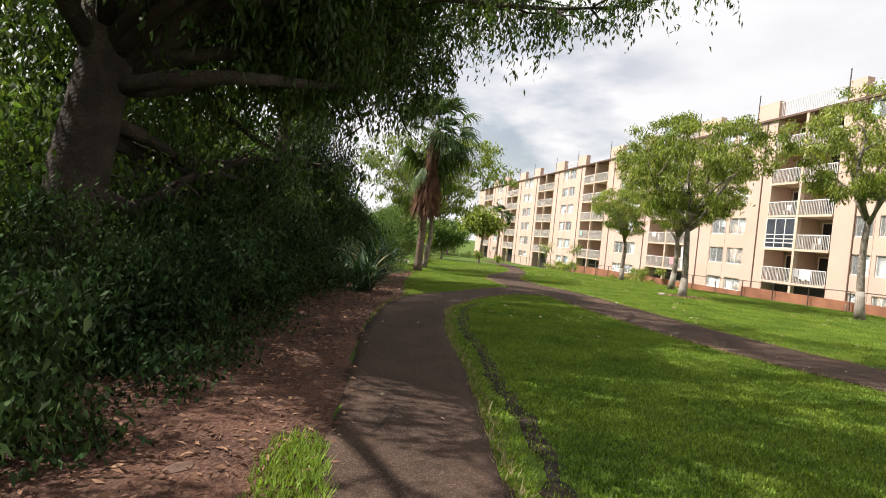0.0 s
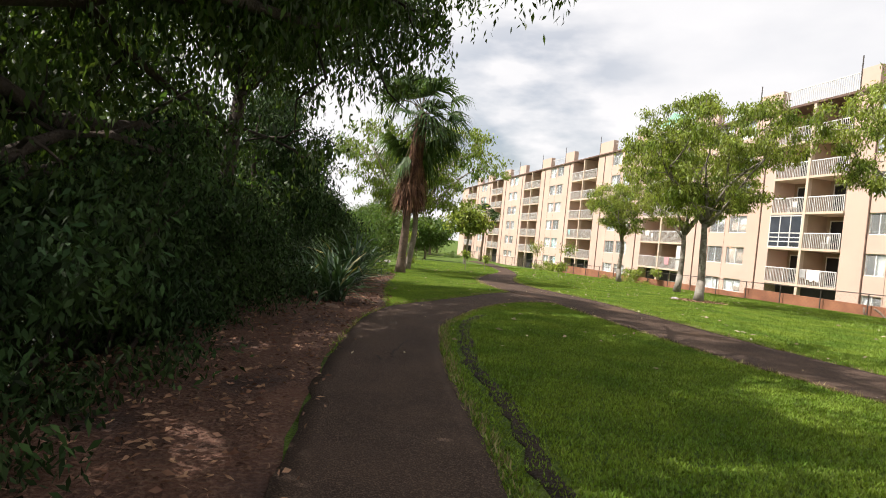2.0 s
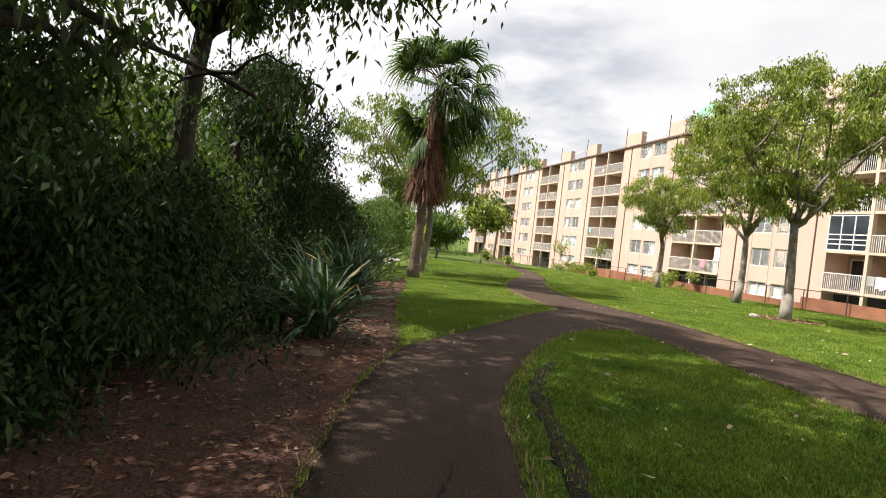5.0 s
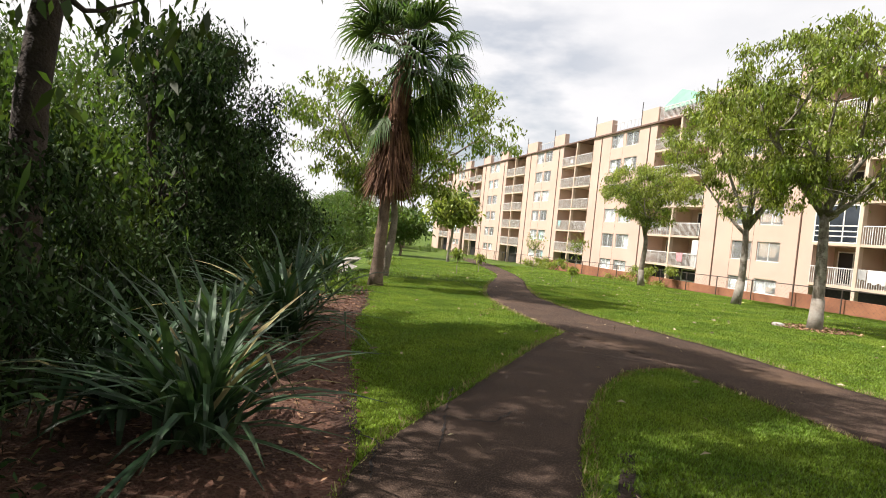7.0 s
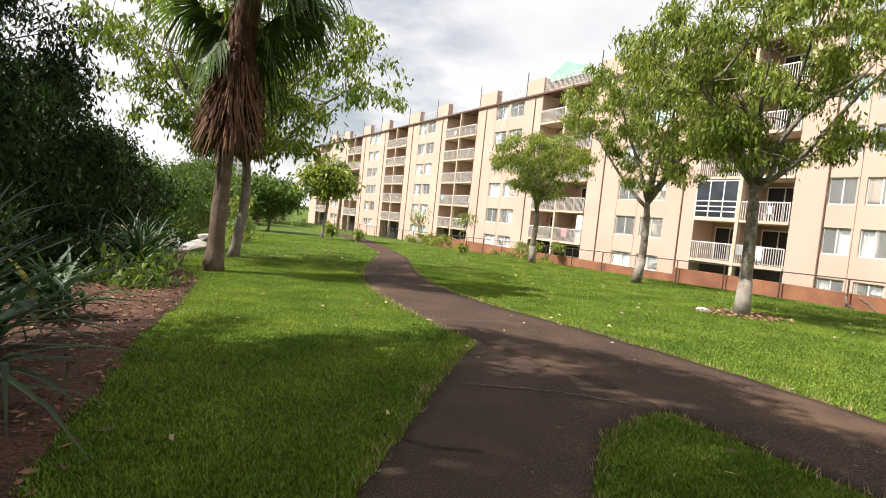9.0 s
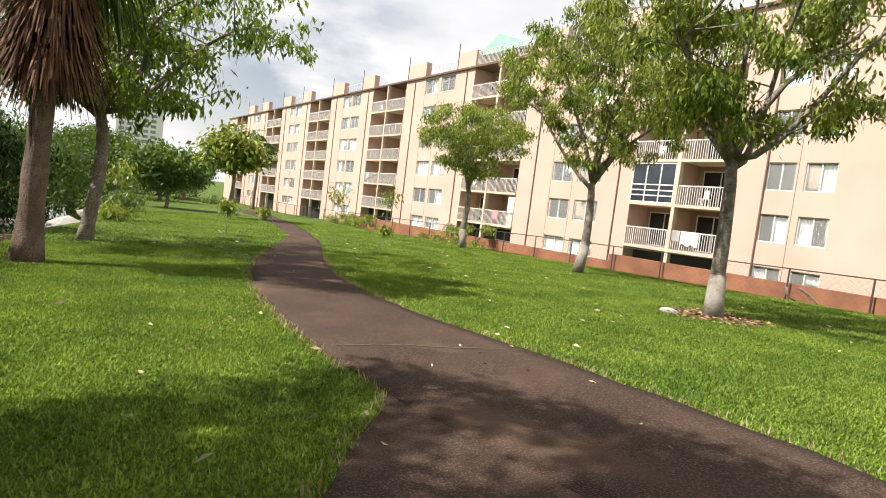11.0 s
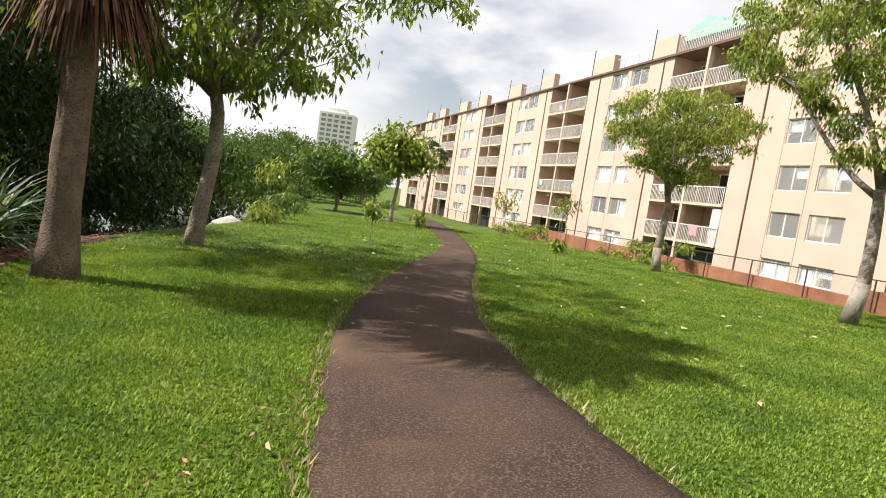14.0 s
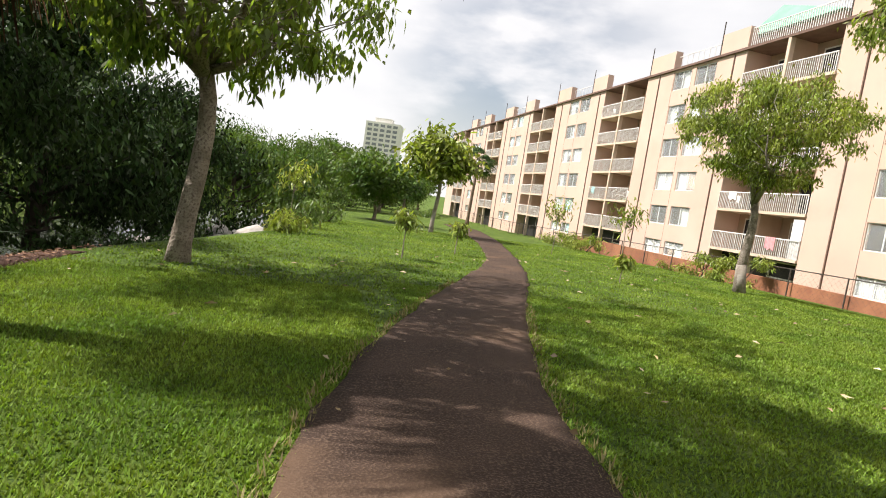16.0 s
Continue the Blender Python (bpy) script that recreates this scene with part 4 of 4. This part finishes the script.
    for i, e in enumerate(ends):
        bm = bmesh.new()
        st = np.array(tp[4 + i % 2]) + [0, 0, rng.uniform(-0.5, 0.5)]
        lp = bend(st, (e[0], e[1], e[2] + 0.5), rng, 0.07, 9, 0.3)
        tube(bm, lp, [0.14 * (1 - 0.88 * j / 8) for j in range(9)], 8, 0.1, rng)
        for s in range(12):
            q = np.array(lp[rng.randint(3, 9)])
            v = rng.normal(0, 1, 3) * [1, 1, 0.35]
            e2 = q + v / np.linalg.norm(v) * rng.uniform(0.7, 2.0)
            tube(bm, bend(q, e2, rng, 0.12, 4, 0.1), [0.035, 0.026, 0.017, 0.008], 4)
            twigs.append(e2)
            twigs.append((q + e2) / 2)
        part("limb", bm, DARKBARK, tree, smooth=True)
    pts = []
    for e in twigs:
        for s in range(4 if e[1] < 2.5 else 3 if e[0] > 1.8 or e[2] > 8.6 else 1):
            d = rng.normal(0, 0.34, 2)
            L = rng.uniform(0.7, 2.3)
            for u in np.linspace(0, 1, 32):
                pts.append(e + [d[0] * (0.4 + u), d[1] * (0.4 + u), 0.25 * u - L * u * u] + rng.normal(0, 0.06, 3))
    pts = np.array(pts)
    floor_z = np.interp(pts[:, 0] + x, [-4, 0, 2, 4, 6], [3.1, 3.6, 4.2, 5.4, 7.2])
    pts = pts[pts[:, 2] + z0 > floor_z + rng.normal(0, 0.35, len(pts))]
    low = [e + [*(rng.normal(0, 0.25, 2)), 0] + np.array([0, 0, -rng.uniform(0.1, 1.3) * u * u]) + rng.normal(0, 0.08, 3) for e in sag for s in range(5) for u in np.linspace(0, 1, 20)]
    pts = np.concatenate([pts, np.array(low)])
    tagged(quads_object("crown", leaf_quads(pts, rng, 0.15, 0.055, 0.75), LEAF_DARK, tree), kind="stuff")


weeping_tree()
# dense trees on both banks of the stream, leafy down to the ground
def bank_mass(x, y, h, r, seed, mat, n, leaf=0.3):
    rng = np.random.RandomState(seed)
    z0 = gz(x, y)
    tree = tagged(new("stream_tree"), "dense dark tree leafy down to the stream bank", "tree")
    tree.location = (x, y, z0)
    bm = bmesh.new()
    tp = bend((0, 0, -0.3), (rng.normal(0, 0.5), rng.normal(0, 0.5), h * 0.9), rng, 0.04, 8)
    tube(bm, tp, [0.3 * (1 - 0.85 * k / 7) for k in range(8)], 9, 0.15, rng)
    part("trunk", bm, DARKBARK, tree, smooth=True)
    bm = bmesh.new()
    tips = []
    for i in range(54):
        u = rng.uniform(0.1, 1.0)
        a = rng.rand() * 2 * math.pi
        prof = math.sin(math.pi * min(1, 0.22 + 0.78 * u)) ** 0.6
        rr = r * prof * rng.uniform(0.45, 1.08)
        st = np.array(tp[min(7, int(u * 7))])
        e = np.array([rr * math.cos(a), rr * math.sin(a), h * (0.08 + 0.9 * u) + rng.normal(0, 0.2)])
        if i % 2 == 0:
            tube(bm, bend(st * 0.7 + np.array([0, 0, st[2] * 0.2]), e, rng, 0.1, 5, 0.08), [0.09, 0.07, 0.045, 0.025, 0.008], 5)
        tips.append(e)
    part("branch", bm, DARKBARK, tree, smooth=True)
    tips = np.array(tips)
    c = tips[rng.randint(0, len(tips), n)] + rng.normal(0, 1, (n, 3)) * np.array([0.62, 0.62, 0.42]) * (r / 3.6)
    c[:, 2] = np.maximum(c[:, 2], 0.1)
    tagged(quads_object("crown", leaf_quads(c, rng, leaf, leaf * 0.37, 0.6), mat, tree), kind="stuff")


# The darkest leaf colour carries canopy shade on several stream-side crowns.
BANKS = [(-5.8, 15.4, 10.5, 4.0, LEAF_DARK, 15000), (-5.2, 19.2, 10.0, 3.4, LEAF_DARK, 13000), (-4.4, 25.6, 6.6, 3.4, LEAF_DARK, 16000), (-8.4, 8.6, 11.0, 4.3, LEAF_MID, 9000), (-12.0, 13.0, 8.5, 5.0, LEAF_MID, 12000), (-10.5, 22.0, 7.6, 4.6, LEAF_MID, 12000),
         (-1.6, 30.2, 9.6, 3.2, LEAF_SHADE, 15000), (-1.6, 38.6, 12.0, 3.4, LEAF_SHADE, 22000), (-7.5, 33.0, 9.5, 4.6, LEAF_DARK, 14000), (-1.0, 46.0, 9.0, 4.2, LEAF_SHADE, 18000), (-7.5, 44.0, 11.5, 5.2, LEAF_FAR, 14000), (-11.0, 1.0, 8.5, 5.0, LEAF_MID, 10000),
         (1.0, 55.0, 7.4, 4.4, LEAF_SHADE, 16000), (-5.0, 57.0, 10.0, 5.4, LEAF_DARK, 14000), (-8.5, -5.0, 11.0, 4.5, LEAF_DARK, 10000), (3.4, 64.0, 6.6, 4.0, LEAF_FAR, 14000), (7.5, 78.0, 7.5, 4.2, LEAF_FAR, 9000), (13.0, 92.0, 5.6, 4.2, LEAF_FAR, 9000), (18.5, 104.0, 5.8, 4.2, LEAF_FAR, 8000), (1.0, 80.0, 9.0, 5.0, LEAF_FAR, 9000), (24.0, 116.0, 6.6, 4.2, LEAF_FAR, 7000), (-8.0, 3.0, 9.0, 3.6, LEAF_DARK, 12000)]
for i, (x, y, h, r, m, n) in enumerate(BANKS):
    near = y < 42 and x > -9
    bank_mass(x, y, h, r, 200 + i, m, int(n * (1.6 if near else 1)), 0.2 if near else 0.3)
# park trees beyond
FAR = [(5.5, 70, 8.0, 4.6), (12.5, 62.0, 4.6, 2.8), (14.9, 54.4, 5.6, 1.8), (9.5, 82, 8.0, 4.4), (15.5, 84, 5.0, 3.4), (20.5, 98, 5.8, 3.6), (2.5, 88, 9.0, 5.5), (-3.0, 76, 9.5, 6.0), (-12, 76, 11, 7.0), (27, 122, 8.0, 4.2), (-4, 112, 10, 6.5), (11, 106, 9, 5.5), (18, 125, 6.8, 4.5)]
for i, (x, y, h, r) in enumerate(FAR):
    broad_tree("park_tree", x, y, h, 0.13 if i in (1, 2) else 0.24, h * (0.6 if i == 2 else 0.36), r, 300 + i, LEAF_LIGHT if i in (2,) else LEAF_FAR, WHITEBARK if i == 2 else BARK, 7, 10, 45, 0.36, 0.16, label="green park tree at the far end of the lawn", clump=0.8, low=-0.35 if i in (1, 2) else -0.8, droop=0.4)


def sapling(x, y, h, seed, label):
    rng = np.random.RandomState(seed)
    ob = tagged(new("sapling"), label, "sapling", "young trees in the lawn")
    ob.location = (x, y, gz(x, y))
    bm = bmesh.new()
    pts = bend((0, 0, -0.05), (0.06, 0, h * 0.8), rng, 0.03, 5)
    tube(bm, pts, [0.022, 0.02, 0.017, 0.013, 0.008], 6)
    c = []
    for i in range(9):
        a = rng.rand() * 6.28
        e = np.array([0.06 + 0.3 * h * 0.7 * math.cos(a) * rng.rand(), 0.3 * h * 0.7 * math.sin(a) * rng.rand(), h * rng.uniform(0.72, 1.0)])
        tube(bm, bend(pts[3], e, rng, 0.1, 3), [0.01, 0.008, 0.004], 4)
        c.append(e)
    part("stem", bm, WHITEBARK, ob)
    n = 260
    c = np.array(c)[rng.randint(0, 9, n)] + rng.normal(0, 0.085 * h, (n, 3))
    tagged(quads_object("leaves", leaf_quads(c, rng, 0.2, 0.06, 0.6), LEAF_LIGHT, ob), kind="stuff")


for i, (x, y, h) in enumerate([(10.7, 38.7, 1.25), (13.0, 41.8, 1.0), (19.4, 48.2, 2.4), (19.9, 43.2, 2.7), (7.6, 43.5, 2.2), (17.2, 38.5, 0.8)]):
    sapling(x, y, h, 400 + i, "slender sapling with a few bright leaves in the lawn")
for i, (x, y, rx, h, n) in enumerate([(24.6, 55.0, 0.9, 1.3, 900), (27.0, 63.0, 1.4, 1.3, 1500), (29.6, 48.5, 1.6, 1.6, 1800), (29.8, 51.5, 1.4, 1.3, 1200), (7.6, 43.0, 0.6, 0.8, 600), (8.0, 46.5, 0.7, 1.2, 700), (8.9, 52.0, 0.8, 1.5, 900), (22.0, 88.0, 1.2, 2.0, 1200), (3.2, 26.5, 0.7, 0.6, 700), (2.9, 31.0, 0.8, 0.8, 900)]):
    shrub("shrub", x, y, rx, rx, h, 450 + i, n, LEAF_LIGHT if i < 5 else LEAF_MID, 0.24, 0.06, label="loose green shrub at the lawn's edge")

# ---- stream ----
sy = np.linspace(-10, 120, 120)
sl, sr = np.stack([bank_x(sy) - 14.0, sy], 1), np.stack([bank_x(sy) - 3.6, sy], 1)
wv, wf = [], []
for i in range(120):
    z = -1.95 - 0.020 * max(0, min(sy[i] - 20, 75))
    wv += [(sl[i, 0], sl[i, 1], z), (sr[i, 0], sr[i, 1], z)]
wf = [(2 * i, 2 * i + 1, 2 * i + 3, 2 * i + 2) for i in range(119)]
tagged(mesh_object("stream_water", wv, wf, WATER), "shallow dark stream between the banks", kind="structure")


def rock(x, y, z, s, seed, label="grey weathered rock", mat=None):
    rng = np.random.RandomState(seed)
    bm = bmesh.new()
    bmesh.ops.create_icosphere(bm, subdivisions=2, radius=1)
    sc = np.array([1.0, 0.8, 0.5]) * s * rng.uniform(0.75, 1.25, 3)
    off = Vector(rng.rand(3) * 50)
    for v in bm.verts:
        k = 1 + 0.35 * noise.noise(v.co * 1.6 + off) + 0.12 * noise.noise(v.co * 4 + off)
        v.co = Vector((v.co.x * sc[0] * k, v.co.y * sc[1] * k, v.co.z * sc[2] * k))
    ob = part("rock", bm, mat or STONE, None, label)
    ob.location, ob.rotation_euler = (x, y, z), (0, 0, rng.rand() * 6)
    return tagged(ob, category="rock")


rng = np.random.RandomState(9)
for i in range(34):
    y = rng.uniform(36, 60)
    x = bank_x(y) - rng.uniform(1.6, 7.5)
    rock(x, y, max(gz(x, y), -1.9 - 0.020 * max(0, y - 20)) + 0.05, rng.uniform(0.4, 1.1), 500 + i, "pale grey boulder in the stream bed")
for i in range(8):
    y = rng.uniform(4, 22)
    x = bank_x(y) - rng.uniform(2.5, 7.0)
    rock(x, y, max(gz(x, y), -1.8) + 0.05, rng.uniform(0.3, 0.7), 560 + i, "grey boulder in the stream bed")
for i, (x, y, k) in enumerate([(4.7, 50.2, 1.3), (5.6, 51.4, 1.0), (3.6, 49.0, 0.9), (4.4, 52.2, 0.8), (2.4, 47.2, 0.8)]):
    rock(x, y, -2.35, k, 580 + i, "pale grey boulder in the stream bed")
rock(15.9, 24.0, gz(15.9, 24.0) + 0.03, 0.17, 590, "small grey rock at the foot of a tree")
rock(-0.45, 3.7, gz(-0.45, 3.7) - 0.01, 0.11, 591, "flat brown stone on the soil", SOILSTONE)
rock(1.3, 14.5, gz(1.3, 14.5) - 0.06, 0.3, 592, "flat brown rock half sunk in the soil", SOILSTONE)

# two bent dead branches leaning by the retaining wall
for i, (y0, y1) in enumerate(((27.95, 27.45), (27.4, 26.6))):
    rb = np.random.RandomState(595 + i)
    bm = bmesh.new()
    z = gz(30.5, y1)
    tube(bm, bend((30.5, y0, z + 0.55), (30.45, y1, z + 0.04), rb, 0.08, 6, 0.1), [0.05, 0.06, 0.065, 0.06, 0.05, 0.035], 7, 0.1, rb)
    tagged(part("fallen_branch", bm, PALMBARK, None, "bent brown dead branch lying by the wall", True), category="branch")

# ---- far tower ----
tower = tagged(new("tower_block"), "pale high-rise apartment tower far beyond the trees", "building")
tower.location, tower.rotation_euler = (51, 395, -18), (0, 0, radians(-18))
boxes("wall", [(-11, 11, -7, 7, 0, 60)], TOWERWALL, tower)
boxes("roof", [(-6, 5, -4, 4, 60, 63)], TOWERWALL, tower)
for k in range(19):
    z = 3 + k * 3.0
    for a, b in ((-9.6, -6.8), (-5.6, -2.8), (-1.4, 1.4), (2.8, 5.6), (6.8, 9.6)):
        boxes("window", [(a, b, -7.08, -7.02, z, z + 1.7)], TOWERDARK, tower)

# ---- turf ----
def blades(name, n, x0, x1, y0, y1, seed, h, w, mat, keep, label):
    """Tufts of grass blades over a stretch of lawn."""
    rng = np.random.RandomState(seed)
    x, y = rng.uniform(x0, x1, n), rng.uniform(y0, y1, n)
    k = keep(x, y, rng)
    x, y = x[k], y[k]
    n = len(x)
    z = ground_z(x, y)
    base = np.stack([x, y, z], 1)
    out = []
    for b in range(2):
        az = rng.rand(n) * 2 * np.pi
        d = np.stack([np.cos(az), np.sin(az), np.zeros(n)], 1)
        s = np.stack([-np.sin(az), np.cos(az), np.zeros(n)], 1)
        hh = (h * rng.uniform(0.5, 1.35, n))[:, None]
        ww = (w * rng.uniform(0.6, 1.3, n))[:, None]
        lean = rng.uniform(0.2, 1.0, n)[:, None]
        p0 = base + d * 0.01
        tip = p0 + d * hh * lean + np.array([0, 0, 1.0]) * hh
        out.append(np.stack([p0 - s * ww, p0 + s * ww, tip], 1))
    ob = quads_object(name, np.concatenate(out), mat)
    return tagged(ob, label, "grass", kind="stuff")


def lawn(x, y, rng):
    soil = np.interp(y, SOIL_R_Y, SOIL_R_X)
    return ~inside_path(x, y) & (x > np.where(y < 34, soil, bank_x(y)) + 0.02 + rng.normal(0, 0.06, len(x)))


def turf(x, y, rng):
    """The lawn without the worn groove, which keeps only a few blades."""
    gxx = np.interp(y, groove_y, groove_x)
    in_groove = (np.abs(x - gxx) < 0.15) & (y > 3) & (y < 15.2)
    in_strip = (x < gxx) & (y > 2) & (y < 15.2)
    return lawn(x, y, rng) & (~in_groove | (rng.rand(len(x)) < 0.35)) & (~in_strip | (rng.rand(len(x)) < 0.6))


blades("grass", 300000, 1.2, 8.8, 1.0, 18.6, 601, 0.03, 0.0085, BLADE, turf, "mown turf of short bright green blades")
WORN_X, WORN_Y = [6.3, 6.5, 6.73, 7.08, 7.46, 7.91], [22.9, 23.31, 23.7, 24.18, 24.88, 25.87]


def worn_lawn(x, y, rng):
    """The lawn by the palm, thin along the trodden line that leaves the path."""
    worn = (np.abs(x - np.interp(y, WORN_Y, WORN_X)) < rng.normal(0.06, 0.03, len(x))) & (y > 22.9) & (y < 25.9)
    return lawn(x, y, rng) & (~worn | (rng.rand(len(x)) < 0.55))


blades("grass", 260000, 2.4, 9.0, 14.8, 33.0, 602, 0.028, 0.0085, BLADE, worn_lawn, "mown turf of short bright green blades")
blades("grass", 270000, 9.6, 18.0, 9.0, 34.0, 603, 0.028, 0.009, BLADE, lawn, "mown turf of short bright green blades")
blades("grass", 90000, 4.6, 28.0, 28.0, 56.0, 604, 0.04, 0.014, BLADE, lawn, "mown turf of short bright green blades")
blades("grass", 110000, 18.0, 31.0, 8.0, 40.0, 607, 0.035, 0.012, BLADE, lawn, "mown turf of short bright green blades")
blades("grass", 3500, -0.1, 0.52, 1.6, 4.4, 605, 0.07, 0.008, BLADE, lambda x, y, r: ((x - 0.3) / 0.3) ** 2 + ((y - 3.5) / 1.0) ** 2 < 0.35 + 0.7 * r.rand(len(x)), "small patch of grass beside the path")


def path_edge(x, y, rng):
    near = inside_path(x + 0.16, y) | inside_path(x - 0.16, y) | inside_path(x, y + 0.16)
    return lawn(x, y, rng) & near & (rng.rand(len(x)) < 0.8)


blades("grass", 130000, 1.2, 12.0, 0.8, 35.0, 606, 0.07, 0.008, DRYBLADE, path_edge, "dry straw-coloured grass along the path edge")


def scatter_litter(name, n, x0, x1, y0, y1, seed, size, mat, keep, label, lift=0.02):
    rng = np.random.RandomState(seed)
    x, y = rng.uniform(x0, x1, n), rng.uniform(y0, y1, n)
    k = keep(x, y, rng)
    x, y = x[k], y[k]
    n = len(x)
    c = np.stack([x, y, ground_z(x, y) + lift + rng.rand(n) * 0.02], 1)
    q = leaf_quads(c, rng, size, size * 0.4, 0.0, 0.8)
    q[:, :, 2] = np.maximum(q[:, :, 2], (ground_z(x, y) + lift)[:, None])
    return tagged(quads_object(name, q, mat), label, "leaves", kind="stuff")


def on_soil(x, y, rng):
    return (x < np.interp(y, SOIL_R_Y, SOIL_R_X) + rng.normal(0, 0.1, len(x))) & (x > bank_x(y) - 2.5)


scatter_litter("leaf_litter", 28000, -5, 5, 1, 35, 620, 0.075, LITTER, on_soil, "dead brown leaves scattered over the soil")
scatter_litter("leaf_litter", 260, 0, 11, 1, 36, 621, 0.07, PALE_LEAF, lambda x, y, r: inside_path(x, y), "few pale fallen leaves on the asphalt", 0.03)
scatter_litter("leaf_litter", 480, 1, 22, 10, 46, 622, 0.12, PALE_LEAF, lawn, "pale fallen leaves on the lawn", 0.05)
scatter_litter("mulch", 1500, 15.3, 17.8, 22.1, 24.6, 623, 0.1, MULCH, lambda x, y, r: (x - 16.55) ** 2 + (y - 23.4) ** 2 < 1.0 * (0.4 + r.rand(len(x))), "ring of brown mulch at a tree's foot", 0.04)


def crack(pts, width, mat, label, seed, name="crack"):
    """A thin wandering line lying on the asphalt."""
    rng = np.random.RandomState(seed)
    p = resample(pts, 26) + rng.normal(0, 0.012, (26, 2))
    d = np.gradient(p, axis=0)
    s = np.stack([-d[:, 1], d[:, 0]], 1)
    s /= np.linalg.norm(s, axis=1, keepdims=True) + 1e-9
    w = width * rng.uniform(0.3, 1.2, 26)[:, None]
    w[0] = w[-1] = 0.002
    a, b = p - s * w, p + s * w
    z = ground_z(p[:, 0], p[:, 1]) + 0.031
    q = [[(*a[i], z[i]), (*b[i], z[i]), (*b[i + 1], z[i + 1]), (*a[i + 1], z[i + 1])] for i in range(25)]
    return tagged(quads_object(name, np.array(q), mat), label, kind="structure")


CRACKS = [[(1.78, 9.85), (1.74, 10.1)], [(1.92, 10.0), (1.99, 10.31), (2.17, 10.84), (2.37, 11.3)], [(2.57, 14.8), (2.64, 15.13), (2.73, 15.45), (2.6, 15.75)], [(3.2, 15.3), (3.55, 16.28), (3.86, 17.06)],
          [(1.15, 5.24), (1.05, 4.82), (0.87, 4.45)], [(5.03, 18.32), (5.26, 18.05), (5.55, 17.95)], [(3.3, 16.2), (3.9, 15.9), (4.3, 16.3)]]
JOINTS = [[(7.7, 22.75), (8.5, 22.64), (9.0, 22.37), (9.9, 22.1)], [(6.2, 19.4), (7.0, 19.0), (7.6, 18.5)]]
SAND = material("sandy_asphalt", (0.085, 0.064, 0.05), (0.13, 0.095, 0.072), 4.0, 0.9, 0.6, 60.0)
for i, c in enumerate(CRACKS):
    crack(c, 0.012, CRACK, "dark crack across the worn asphalt", 700 + i)
for i, c in enumerate(JOINTS):
    crack(c, 0.016, SAND, "pale sandy seam across the asphalt", 720 + i, "seam")
scatter_litter("leaf_litter", 700, 6.0, 8.2, 22.8, 26.0, 741, 0.05, LITTER, lambda x, y, r: np.abs(x - np.interp(y, WORN_Y, WORN_X)) < 0.12, "dry bits along the trodden line in the lawn", 0.035)
